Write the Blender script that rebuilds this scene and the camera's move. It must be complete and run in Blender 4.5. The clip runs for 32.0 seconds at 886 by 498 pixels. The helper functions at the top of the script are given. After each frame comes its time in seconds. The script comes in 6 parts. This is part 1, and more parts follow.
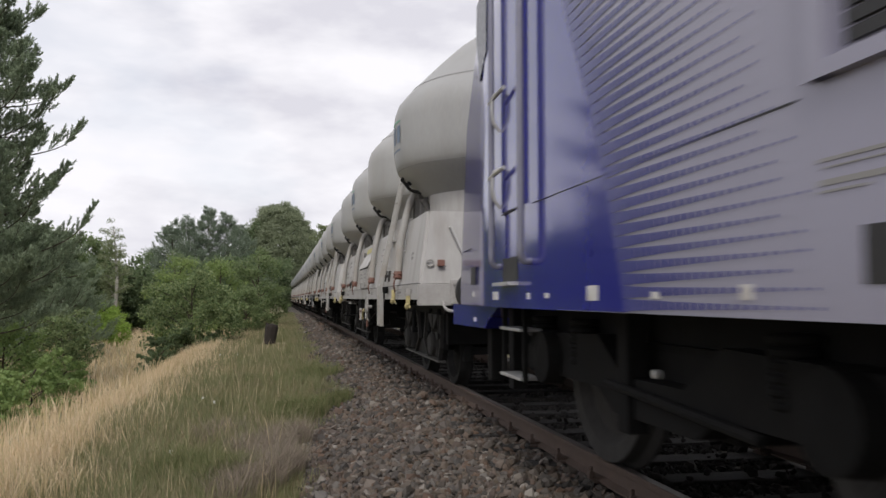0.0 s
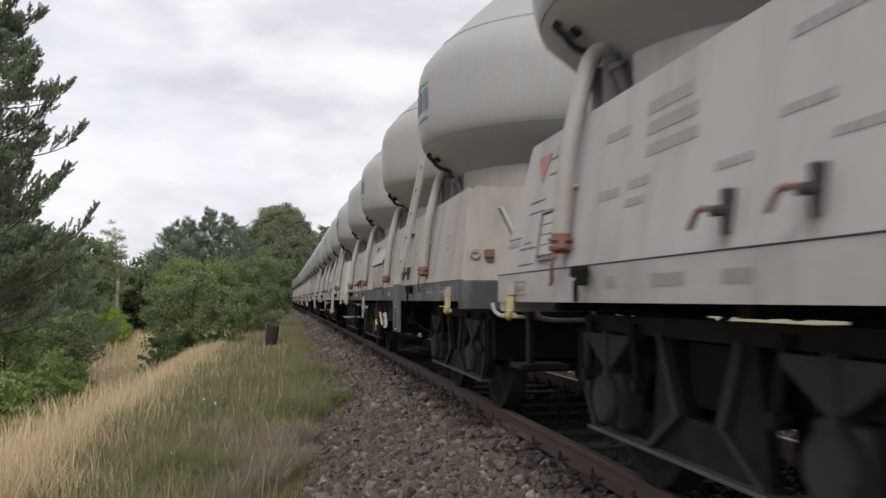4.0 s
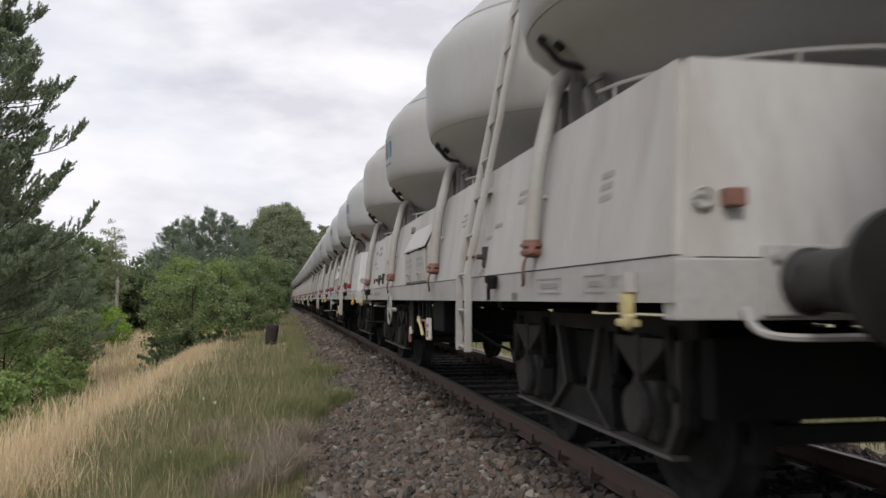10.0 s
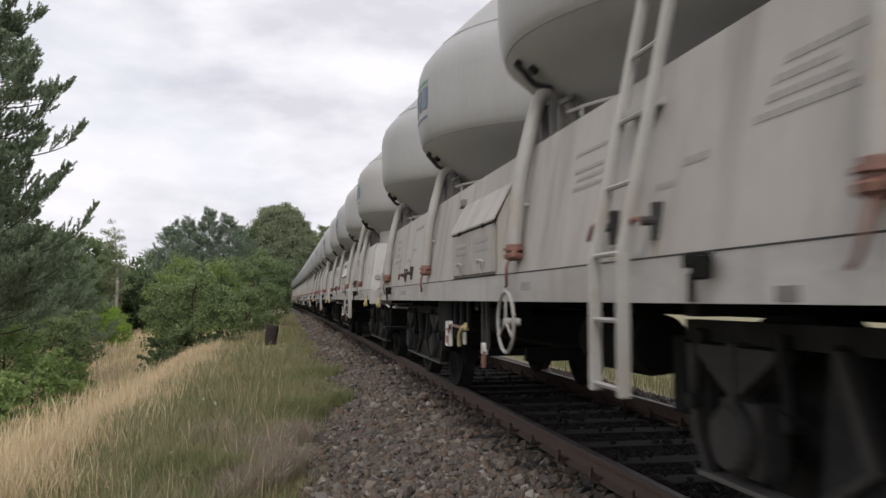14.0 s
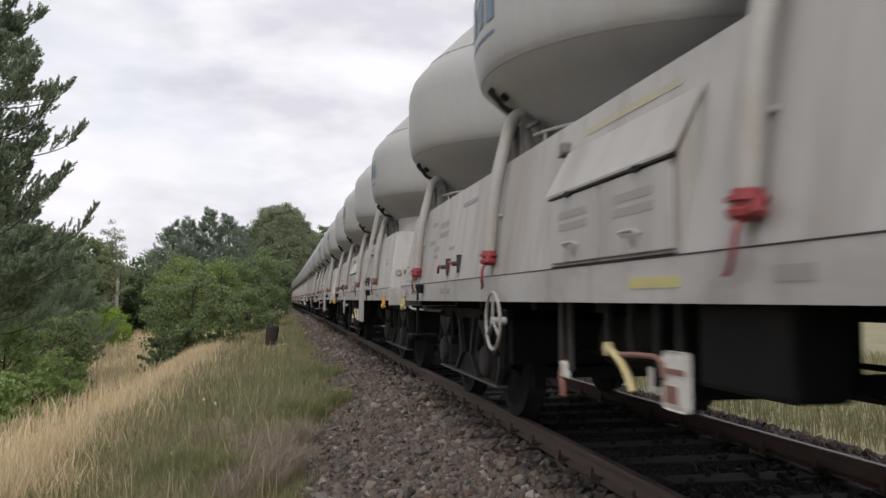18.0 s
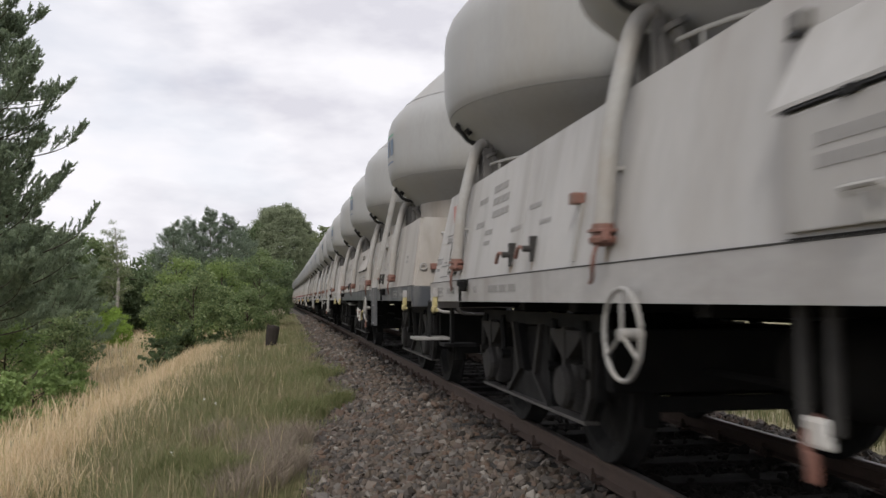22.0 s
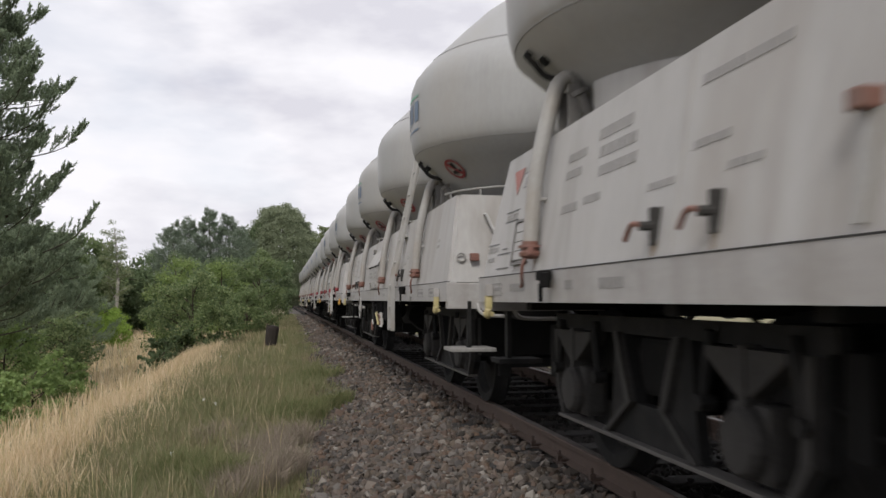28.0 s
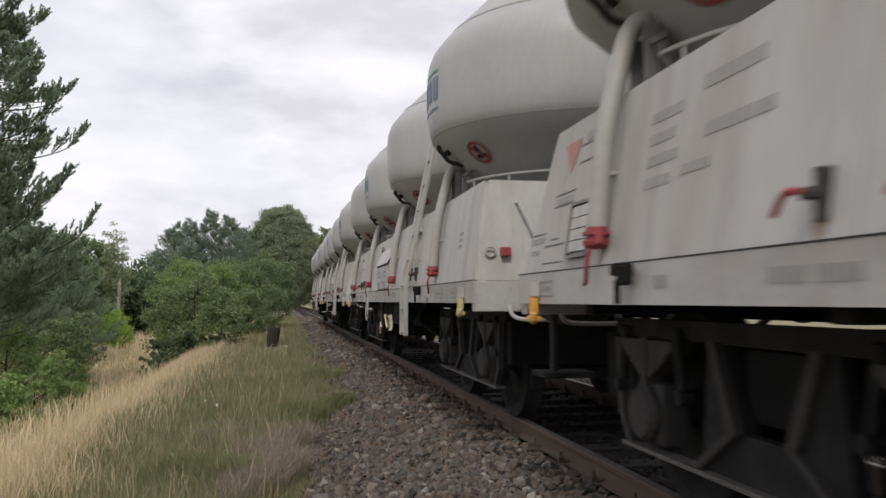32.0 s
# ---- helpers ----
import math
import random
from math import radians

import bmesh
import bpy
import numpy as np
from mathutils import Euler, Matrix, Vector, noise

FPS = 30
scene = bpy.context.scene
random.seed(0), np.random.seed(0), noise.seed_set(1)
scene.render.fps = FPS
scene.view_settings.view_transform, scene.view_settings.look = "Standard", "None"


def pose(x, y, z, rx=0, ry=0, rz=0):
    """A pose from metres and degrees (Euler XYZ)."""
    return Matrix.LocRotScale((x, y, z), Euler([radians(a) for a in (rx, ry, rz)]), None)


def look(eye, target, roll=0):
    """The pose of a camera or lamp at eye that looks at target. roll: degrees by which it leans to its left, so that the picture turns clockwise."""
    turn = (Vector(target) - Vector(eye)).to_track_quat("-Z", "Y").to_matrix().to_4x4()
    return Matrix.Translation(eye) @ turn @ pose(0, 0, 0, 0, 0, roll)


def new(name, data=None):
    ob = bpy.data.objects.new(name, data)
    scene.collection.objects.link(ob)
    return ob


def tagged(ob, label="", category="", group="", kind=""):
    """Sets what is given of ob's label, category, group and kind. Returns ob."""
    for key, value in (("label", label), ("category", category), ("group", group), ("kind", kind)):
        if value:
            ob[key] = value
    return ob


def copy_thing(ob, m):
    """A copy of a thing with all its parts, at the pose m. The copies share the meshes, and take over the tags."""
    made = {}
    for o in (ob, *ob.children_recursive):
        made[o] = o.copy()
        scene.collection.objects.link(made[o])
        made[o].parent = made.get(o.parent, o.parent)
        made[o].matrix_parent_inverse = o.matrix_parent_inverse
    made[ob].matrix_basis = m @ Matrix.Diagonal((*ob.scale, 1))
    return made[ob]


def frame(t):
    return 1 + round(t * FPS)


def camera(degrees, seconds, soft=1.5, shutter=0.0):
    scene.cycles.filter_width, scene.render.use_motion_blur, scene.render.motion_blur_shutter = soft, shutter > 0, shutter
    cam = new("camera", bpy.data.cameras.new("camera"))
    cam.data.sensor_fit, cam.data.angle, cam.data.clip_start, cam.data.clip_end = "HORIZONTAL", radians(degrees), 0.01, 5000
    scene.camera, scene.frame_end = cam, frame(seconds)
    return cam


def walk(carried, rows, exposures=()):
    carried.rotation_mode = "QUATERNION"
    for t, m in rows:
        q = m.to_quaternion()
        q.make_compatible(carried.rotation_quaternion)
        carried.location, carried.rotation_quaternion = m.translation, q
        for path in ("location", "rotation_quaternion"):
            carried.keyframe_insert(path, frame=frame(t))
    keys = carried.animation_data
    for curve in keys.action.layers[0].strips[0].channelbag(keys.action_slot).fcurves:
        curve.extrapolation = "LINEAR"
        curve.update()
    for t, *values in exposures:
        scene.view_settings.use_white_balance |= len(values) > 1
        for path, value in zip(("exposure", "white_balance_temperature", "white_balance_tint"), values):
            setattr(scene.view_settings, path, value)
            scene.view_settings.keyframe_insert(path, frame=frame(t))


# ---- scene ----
cam = camera(56.3, 32.0, soft=1.5, shutter=0.26)

# small drifts of the tripod head: seconds, degrees up, degrees right
EYE_Z = 0.96
SWAY = [(0.0, -0.08, 0.06), (1.0, -0.11, -0.02), (3.0, -0.06, -0.02), (5.5, 0.06, 0.0), (7.5, 0.06, 0.0), (9.0, 0.0, 0.0),
        (11.0, -0.05, 0.02), (14.0, -0.02, 0.02), (18.0, 0.0, 0.0), (22.0, 0.02, -0.03), (28.0, 0.03, 0.0), (29.0, 0.03, 0.01),
        (30.0, 0.12, -0.04), (31.0, 0.12, -0.1), (32.0, 0.12, -0.1)]
walk(cam, [(t, pose(0, 0, EYE_Z, 93.48 + up, 0, -10.65 - right)) for t, up, right in SWAY],
     exposures=[(0.0, 0.0), (32.0, 0.0)])

# ---- world and sun: bright broken overcast ----
world = bpy.data.worlds.new("world")
scene.world = world
world.use_nodes = True
wn, wl = world.node_tree.nodes, world.node_tree.links
wn.clear()
w_out = wn.new("ShaderNodeOutputWorld")
w_bg = wn.new("ShaderNodeBackground")
w_bg.inputs["Strength"].default_value = 0.1
w_sky = wn.new("ShaderNodeTexSky")
w_sky.sky_type, w_sky.sun_disc = "NISHITA", False
w_sky.sun_elevation, w_sky.sun_rotation = radians(46), radians(197)
w_co = wn.new("ShaderNodeTexCoord")
w_map = wn.new("ShaderNodeMapping")
w_map.inputs["Scale"].default_value = (1.0, 1.0, 2.6)
w_map.inputs["Location"].default_value = (0.35, 0.2, 0.4)
w_n1 = wn.new("ShaderNodeTexNoise")
w_n1.inputs["Scale"].default_value, w_n1.inputs["Detail"].default_value, w_n1.inputs["Roughness"].default_value = 4.2, 5.0, 0.52
w_n1.inputs["Distortion"].default_value = 0.0
w_r1 = wn.new("ShaderNodeValToRGB")
w_r1.color_ramp.elements[0].position, w_r1.color_ramp.elements[0].color = 0.39, (7.5, 7.4, 8.1, 1)
w_r1.color_ramp.elements[1].position, w_r1.color_ramp.elements[1].color = 0.585, (9.95, 9.8, 10.25, 1)
w_mid = w_r1.color_ramp.elements.new(0.48)
w_mid.color = (8.75, 8.65, 9.2, 1)
w_n2 = wn.new("ShaderNodeTexNoise")
w_n2.inputs["Scale"].default_value, w_n2.inputs["Detail"].default_value = 2.4, 5.0
w_r2 = wn.new("ShaderNodeValToRGB")
w_r2.color_ramp.elements[0].position, w_r2.color_ramp.elements[1].position = 0.30, 0.42
w_r2.color_ramp.elements[0].color, w_r2.color_ramp.elements[1].color = (0.75, 0.75, 0.75, 1), (1, 1, 1, 1)
w_mix = wn.new("ShaderNodeMix")
w_mix.data_type = "RGBA"
wl.new(w_co.outputs["Generated"], w_map.inputs["Vector"])
wl.new(w_map.outputs["Vector"], w_n1.inputs["Vector"])
wl.new(w_map.outputs["Vector"], w_n2.inputs["Vector"])
wl.new(w_n1.outputs["Fac"], w_r1.inputs["Fac"])
wl.new(w_n2.outputs["Fac"], w_r2.inputs["Fac"])
wl.new(w_r2.outputs["Color"], w_mix.inputs["Factor"])
wl.new(w_sky.outputs["Color"], w_mix.inputs[6])
wl.new(w_r1.outputs["Color"], w_mix.inputs[7])
wl.new(w_mix.outputs[2], w_bg.inputs["Color"])
wl.new(w_bg.outputs["Background"], w_out.inputs["Surface"])

sun = new("sun", bpy.data.lights.new("sun", "SUN"))
sun.data.energy, sun.data.angle, sun.data.color = 2.1, radians(14), (1.0, 0.95, 0.88)
sun.matrix_basis = look((-2.4, -7.6, 8.2), (0, 0, 0))


# ---- materials ----
def mat(name, color, rough=0.6, metal=0.0, vary=0.15, scale=3.0, bump=0.0, fine=40.0, dirt=None, dirt_amount=0.0, dirt_scale=1.2,
        stretch=(1, 1, 1), per=0.0, coords="Object", spec=0.5, streak=0.0):
    """Two scales of colour variation, optional dirt patches, bump and a random shade for each piece."""
    m = bpy.data.materials.new(name)
    m.use_nodes = True
    n, l = m.node_tree.nodes, m.node_tree.links
    b = n["Principled BSDF"]
    b.inputs["Metallic"].default_value = metal
    b.inputs["Specular IOR Level"].default_value = spec
    co = n.new("ShaderNodeTexCoord")
    mp = n.new("ShaderNodeMapping")
    mp.inputs["Scale"].default_value = stretch
    l.new(co.outputs[coords], mp.inputs["Vector"])
    if streak:
        own = n.new("ShaderNodeObjectInfo")
        far = n.new("ShaderNodeMath")
        far.operation = "MULTIPLY"
        far.inputs[1].default_value = 60.0
        l.new(own.outputs["Random"], far.inputs[0])
        l.new(far.outputs[0], mp.inputs["Location"])
    big = n.new("ShaderNodeTexNoise")
    big.inputs["Scale"].default_value, big.inputs["Detail"].default_value = scale, 4.0
    small = n.new("ShaderNodeTexNoise")
    small.inputs["Scale"].default_value, small.inputs["Detail"].default_value = fine, 3.0
    for t in (big, small):
        l.new(mp.outputs["Vector"], t.inputs["Vector"])
    add = n.new("ShaderNodeMath")
    add.operation = "MULTIPLY_ADD"
    add.inputs[1].default_value = 0.5
    l.new(small.outputs["Fac"], add.inputs[0])
    half = n.new("ShaderNodeMath")
    half.operation = "MULTIPLY"
    half.inputs[1].default_value = 0.5
    l.new(big.outputs["Fac"], half.inputs[0])
    l.new(half.outputs[0], add.inputs[2])
    rng = n.new("ShaderNodeMapRange")
    rng.inputs["From Min"].default_value, rng.inputs["From Max"].default_value = 0.3, 0.7
    rng.inputs["To Min"].default_value, rng.inputs["To Max"].default_value = 1 - vary, 1 + vary
    l.new(add.outputs[0], rng.inputs["Value"])
    base = n.new("ShaderNodeMix")
    base.data_type, base.blend_type = "RGBA", "MULTIPLY"
    base.inputs["Factor"].default_value = 1.0
    base.inputs[6].default_value = (*color, 1)
    l.new(rng.outputs["Result"], base.inputs[7])
    last = base.outputs[2]
    if per:
        info = n.new("ShaderNodeObjectInfo")
        r2 = n.new("ShaderNodeMapRange")
        r2.inputs["To Min"].default_value, r2.inputs["To Max"].default_value = 1 - per, 1 + per
        l.new(info.outputs["Random"], r2.inputs["Value"])
        mx = n.new("ShaderNodeMix")
        mx.data_type, mx.blend_type = "RGBA", "MULTIPLY"
        mx.inputs["Factor"].default_value = 1.0
        l.new(last, mx.inputs[6])
        l.new(r2.outputs["Result"], mx.inputs[7])
        last = mx.outputs[2]
    if dirt:
        dn = n.new("ShaderNodeTexNoise")
        dn.inputs["Scale"].default_value, dn.inputs["Detail"].default_value, dn.inputs["Roughness"].default_value = dirt_scale, 6.0, 0.65
        l.new(mp.outputs["Vector"], dn.inputs["Vector"])
        dr = n.new("ShaderNodeMapRange")
        dr.inputs["From Min"].default_value, dr.inputs["From Max"].default_value = 0.48, 0.72
        dr.inputs["To Max"].default_value = dirt_amount
        l.new(dn.outputs["Fac"], dr.inputs["Value"])
        mx = n.new("ShaderNodeMix")
        mx.data_type = "RGBA"
        l.new(dr.outputs["Result"], mx.inputs["Factor"])
        l.new(last, mx.inputs[6])
        mx.inputs[7].default_value = (*dirt, 1)
        last = mx.outputs[2]
    if streak:
        sm = n.new("ShaderNodeMapping")
        sm.inputs["Scale"].default_value = (4.5, 4.5, 0.35)
        l.new(co.outputs[coords], sm.inputs["Vector"])
        l.new(far.outputs[0], sm.inputs["Location"])
        sn = n.new("ShaderNodeTexNoise")
        sn.inputs["Scale"].default_value, sn.inputs["Detail"].default_value = 1.0, 8.0
        l.new(sm.outputs["Vector"], sn.inputs["Vector"])
        sr = n.new("ShaderNodeMapRange")
        sr.inputs["From Min"].default_value, sr.inputs["From Max"].default_value = 0.5, 0.78
        sr.inputs["To Max"].default_value = streak
        l.new(sn.outputs["Fac"], sr.inputs["Value"])
        mx = n.new("ShaderNodeMix")
        mx.data_type = "RGBA"
        l.new(sr.outputs["Result"], mx.inputs["Factor"])
        l.new(last, mx.inputs[6])
        mx.inputs[7].default_value = (0.17, 0.15, 0.125, 1)
        last = mx.outputs[2]
    l.new(last, b.inputs["Base Color"])
    rr = n.new("ShaderNodeMapRange")
    rr.inputs["To Min"].default_value, rr.inputs["To Max"].default_value = max(0.05, rough - 0.1), min(1.0, rough + 0.1)
    l.new(small.outputs["Fac"], rr.inputs["Value"])
    l.new(rr.outputs["Result"], b.inputs["Roughness"])
    if bump:
        bp = n.new("ShaderNodeBump")
        bp.inputs["Strength"].default_value, bp.inputs["Distance"].default_value = bump, 0.02
        l.new(add.outputs[0], bp.inputs["Height"])
        l.new(bp.outputs["Normal"], b.inputs["Normal"])
    return m


def island_mat(name, colors, rough=0.8, trans=0.0):
    """Leaves, blades and stones: a random colour for each island of the mesh."""
    m = bpy.data.materials.new(name)
    m.use_nodes = True
    n, l = m.node_tree.nodes, m.node_tree.links
    b = n["Principled BSDF"]
    b.inputs["Roughness"].default_value = rough
    b.inputs["Specular IOR Level"].default_value = 0.25
    g = n.new("ShaderNodeNewGeometry")
    ramp = n.new("ShaderNodeValToRGB")
    ramp.color_ramp.interpolation = "LINEAR"
    els = ramp.color_ramp.elements
    els[0].color, els[1].color = (*colors[0], 1), (*colors[-1], 1)
    for i, c in enumerate(colors[1:-1], 1):
        e = els.new(i / (len(colors) - 1))
        e.color = (*c, 1)
    l.new(g.outputs["Random Per Island"], ramp.inputs["Fac"])
    l.new(ramp.outputs["Color"], b.inputs["Base Color"])
    if trans:
        out = n["Material Output"]
        tr = n.new("ShaderNodeBsdfTranslucent")
        l.new(ramp.outputs["Color"], tr.inputs["Color"])
        mx = n.new("ShaderNodeMixShader")
        mx.inputs["Fac"].default_value = trans
        l.new(b.outputs["BSDF"], mx.inputs[1])
        l.new(tr.outputs["BSDF"], mx.inputs[2])
        l.new(mx.outputs["Shader"], out.inputs["Surface"])
    return m


SILO = mat("cement_dusted_grey_paint", (0.30, 0.302, 0.30), 0.45, 0, 0.08, 1.2, 0.03, 30, (0.30, 0.275, 0.235), 0.5, 1.0, (1, 1, 0.35), 0.05, streak=0.14)
SILO_NEW = mat("fresh_pale_grey_paint", (0.335, 0.345, 0.355), 0.4, 0, 0.06, 1.2, 0.03, 30, (0.32, 0.30, 0.27), 0.3, 1.0, (1, 1, 0.35), 0.05)
SEAM = mat("painted_weld", (0.19, 0.19, 0.187), 0.55, 0, 0.1, 10)
PANEL = mat("white_wagon_paint", (0.37, 0.363, 0.354), 0.55, 0, 0.11, 1.5, 0.06, 30, (0.215, 0.18, 0.14), 0.6, 1.1, (0.8, 0.8, 0.18), 0.06, streak=0.55)
PANEL_GREY = mat("dusty_beige_wagon_paint", (0.318, 0.302, 0.28), 0.6, 0, 0.12, 1.5, 0.03, 30, (0.22, 0.18, 0.14), 0.6, 1.0, (0.7, 0.7, 0.22), streak=0.85)
PANEL_NEW = mat("clean_white_wagon_paint", (0.395, 0.393, 0.392), 0.5, 0, 0.04, 1.5, 0.02, 30, (0.33, 0.29, 0.245), 0.4, 0.9, (0.7, 0.7, 0.22), streak=0.25)
SILL = mat("dusty_white_sill_paint", (0.36, 0.352, 0.345), 0.55, 0, 0.12, 2, 0.03, 30, (0.21, 0.185, 0.16), 0.6, 1.6, (1, 0.4, 1), streak=0.5)
SILL_DARK = mat("anthracite_sill_paint", (0.055, 0.06, 0.068), 0.5, 0, 0.15, 2, 0.03, 30, (0.26, 0.25, 0.235), 0.6, 2.2, (1.6, 1.6, 0.3))
PIPE = mat("grey_pipe_paint", (0.30, 0.296, 0.285), 0.5, 0, 0.1, 4, 0.02, 40, (0.24, 0.2, 0.155), 0.55, 3)
STAIN = mat("rust_and_grease_run", (0.23, 0.18, 0.13), 0.7, 0, 0.3, 12, 0, 60, (0.33, 0.31, 0.28), 0.9, 14)
RED = mat("faded_red_paint", (0.18, 0.086, 0.067), 0.55, 0, 0.2, 8, 0.03, 60, (0.14, 0.09, 0.07), 0.6, 6)
TRIANGLE = mat("faded_red_sign_paint", (0.33, 0.13, 0.11), 0.6, 0, 0.1, 8, 0, 50, (0.34, 0.30, 0.27), 0.5, 6)
RED_NEW = mat("bright_red_paint", (0.235, 0.036, 0.042), 0.5, 0, 0.12, 8, 0.02, 60)
YELLOW = mat("yellow_paint", (0.45, 0.39, 0.19), 0.55, 0, 0.12, 8, 0.03, 60, (0.35, 0.29, 0.18), 0.5, 6)
ORANGE = mat("orange_yellow_paint", (0.55, 0.29, 0.05), 0.55, 0, 0.12, 8, 0.03, 60, (0.35, 0.25, 0.15), 0.4, 6)
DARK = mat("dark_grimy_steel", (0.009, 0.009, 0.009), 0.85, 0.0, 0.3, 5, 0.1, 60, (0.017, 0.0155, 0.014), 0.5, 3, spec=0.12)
GRIME = mat("brake_dust_steel", (0.015, 0.0152, 0.0152), 0.75, 0.0, 0.35, 6, 0.1, 60, (0.045, 0.043, 0.041), 0.55, 3, spec=0.15)
GRIME_PALE = mat("dusty_grey_steel", (0.040, 0.0385, 0.037), 0.75, 0, 0.35, 6, 0.1, 60, (0.04, 0.038, 0.036), 0.6, 4, spec=0.2)
BUFFER = mat("black_greased_steel", (0.018, 0.0175, 0.017), 0.42, 0.0, 0.25, 8, 0.05, 60, (0.04, 0.037, 0.034), 0.5, 5)
TREAD = mat("polished_wheel_tread", (0.35, 0.34, 0.33), 0.35, 0.9, 0.1, 10)
STEP = mat("worn_grey_grating", (0.26, 0.255, 0.245), 0.6, 0.2, 0.25, 10, 0.1, 60)
STEEL = mat("galvanised_steel", (0.50, 0.50, 0.49), 0.45, 0.6, 0.12, 8, 0.02, 60)
# deck colour set dark so that less light bounces up under the cones
DECK = mat("grimy_deck_plate", (0.075, 0.072, 0.066), 0.8, 0, 0.3, 3, 0.05, 40, (0.14, 0.13, 0.115), 0.5, 2)
VENT = mat("grey_vent_frame", (0.14, 0.135, 0.128), 0.6, 0, 0.15, 6, 0.03, 50)
LOCO_STEEL = mat("blue_grey_handrail_steel", (0.20, 0.20, 0.25), 0.4, 0.6, 0.1, 8, 0.02, 60)
BLACK = mat("black_rubber", (0.012, 0.012, 0.013), 0.6, 0, 0.2, 6, 0.05)
WRITING = mat("dark_grey_lettering", (0.225, 0.22, 0.215), 0.6, 0, 0.1, 20)
WRITING_FAINT = mat("faded_lettering_paint", (0.315, 0.31, 0.30), 0.6, 0, 0.1, 20)
WRITING_DARK = mat("dark_ruled_line", (0.10, 0.10, 0.10), 0.6, 0, 0.1, 20)
WRITING_LIGHT = mat("pale_lettering", (0.26, 0.255, 0.25), 0.6, 0, 0.1, 20)
LOGO_BLUE = mat("blue_lettering", (0.10, 0.145, 0.21), 0.5, 0, 0.1, 10)
LOGO_GREEN = mat("green_lettering", (0.12, 0.34, 0.22), 0.5, 0, 0.1, 10)
STRIPE_YELLOW = mat("yellow_warning_band", (0.42, 0.385, 0.14), 0.6, 0, 0.12, 6, 0, 40, (0.42, 0.39, 0.3), 0.5, 3)
STRIPE_FADED = mat("faded_yellow_band", (0.37, 0.335, 0.225), 0.65, 0, 0.12, 6, 0, 40, (0.34, 0.33, 0.31), 0.8, 5)
STRIPE_ORANGE = mat("orange_warning_band", (0.47, 0.35, 0.13), 0.6, 0, 0.12, 6, 0, 40, (0.45, 0.4, 0.3), 0.4, 3)
NOTICE = mat("pale_blue_grey_notice", (0.30, 0.315, 0.34), 0.5, 0, 0.08, 6, 0, 40, (0.33, 0.3, 0.26), 0.4, 3)
WHITE = mat("white_plate", (0.55, 0.54, 0.52), 0.5, 0, 0.1, 10, 0, 50, (0.30, 0.25, 0.20), 0.75, 9)
BLUE = mat("dark_blue_loco_paint", (0.024, 0.026, 0.215), 0.06, 0, 0.05, 2, 0, 30, spec=1.0)
BLUE_HALF = mat("greyed_blue_print", (0.055, 0.058, 0.215), 0.22, 0, 0.05, 2, 0, 30)
SILVER = mat("silver_loco_paint", (0.25, 0.245, 0.315), 0.33, 0.1, 0.04, 1, 0, 10, spec=0.7)
GLASS = mat("dark_cab_glass", (0.004, 0.004, 0.005), 0.25, 0, 0.05, 3, spec=0.2)
RAIL_RUST = mat("rusty_rail_web", (0.078, 0.053, 0.041), 0.8, 0.1, 0.25, 8, 0.15, 60, (0.06, 0.045, 0.038), 0.6, 4)
RAIL_TOP = mat("worn_rail_head", (0.13, 0.115, 0.105), 0.5, 0.7, 0.15, 6, 0.02, 60)
SLEEPER = mat("tarred_wooden_sleeper", (0.0145, 0.013, 0.012), 0.95, 0, 0.35, 6, 0.5, 40, (0.032, 0.028, 0.025), 0.5, 5, (0.25, 2, 2), 0.2)
STUMP = mat("weathered_wood", (0.022, 0.017, 0.014), 0.95, 0, 0.35, 8, 0.5, 40)
BARK = mat("pine_bark", (0.06, 0.045, 0.033), 0.9, 0, 0.3, 5, 0.5, 30)
BARK_PALE = mat("birch_bark", (0.36, 0.34, 0.31), 0.8, 0, 0.3, 4, 0.3, 20, (0.05, 0.045, 0.04), 0.8, 5)

# ---- mesh helpers ----
def part(name, bm, material, parent=None, label="", smooth=0):
    """One mesh object under a thing or a part; smooth: the angle from which edges stay sharp."""
    me = bpy.data.meshes.new(name)
    bm.to_mesh(me)
    bm.free()
    me.materials.append(material)
    if smooth:
        me.shade_smooth()
        me.set_sharp_from_angle(angle=radians(38 if smooth is True else smooth))
    ob = new(name, me)
    ob.parent = parent
    if label:
        tagged(ob, label)
    return ob


def again(ob, m, parent=None):
    """Another piece on the same mesh."""
    o = new(ob.name.split(".")[0], ob.data)
    o.parent, o.matrix_basis = parent or ob.parent, m
    for key in ("label",):
        if key in ob:
            o[key] = ob[key]
    return o


def thing(name, label="", category="", group="", kind=""):
    ob = new(name)
    ob.empty_display_size = 0.1
    return tagged(ob, label, category, group, kind)


def box(bm, x0, x1, y0, y1, z0, z1, bevel=0.0, m=None):
    r = bmesh.ops.create_cube(bm, size=1.0)["verts"]
    for v in r:
        v.co = Vector(((x0 + x1) / 2 + v.co.x * (x1 - x0), (y0 + y1) / 2 + v.co.y * (y1 - y0), (z0 + z1) / 2 + v.co.z * (z1 - z0)))
    if bevel:
        es = list({e for v in r for e in v.link_edges})
        r = bmesh.ops.bevel(bm, geom=es, offset=bevel, segments=2, affect="EDGES", profile=0.6)["verts"]
    if m is not None:
        bmesh.ops.transform(bm, matrix=m, verts=list(r))
    return bm


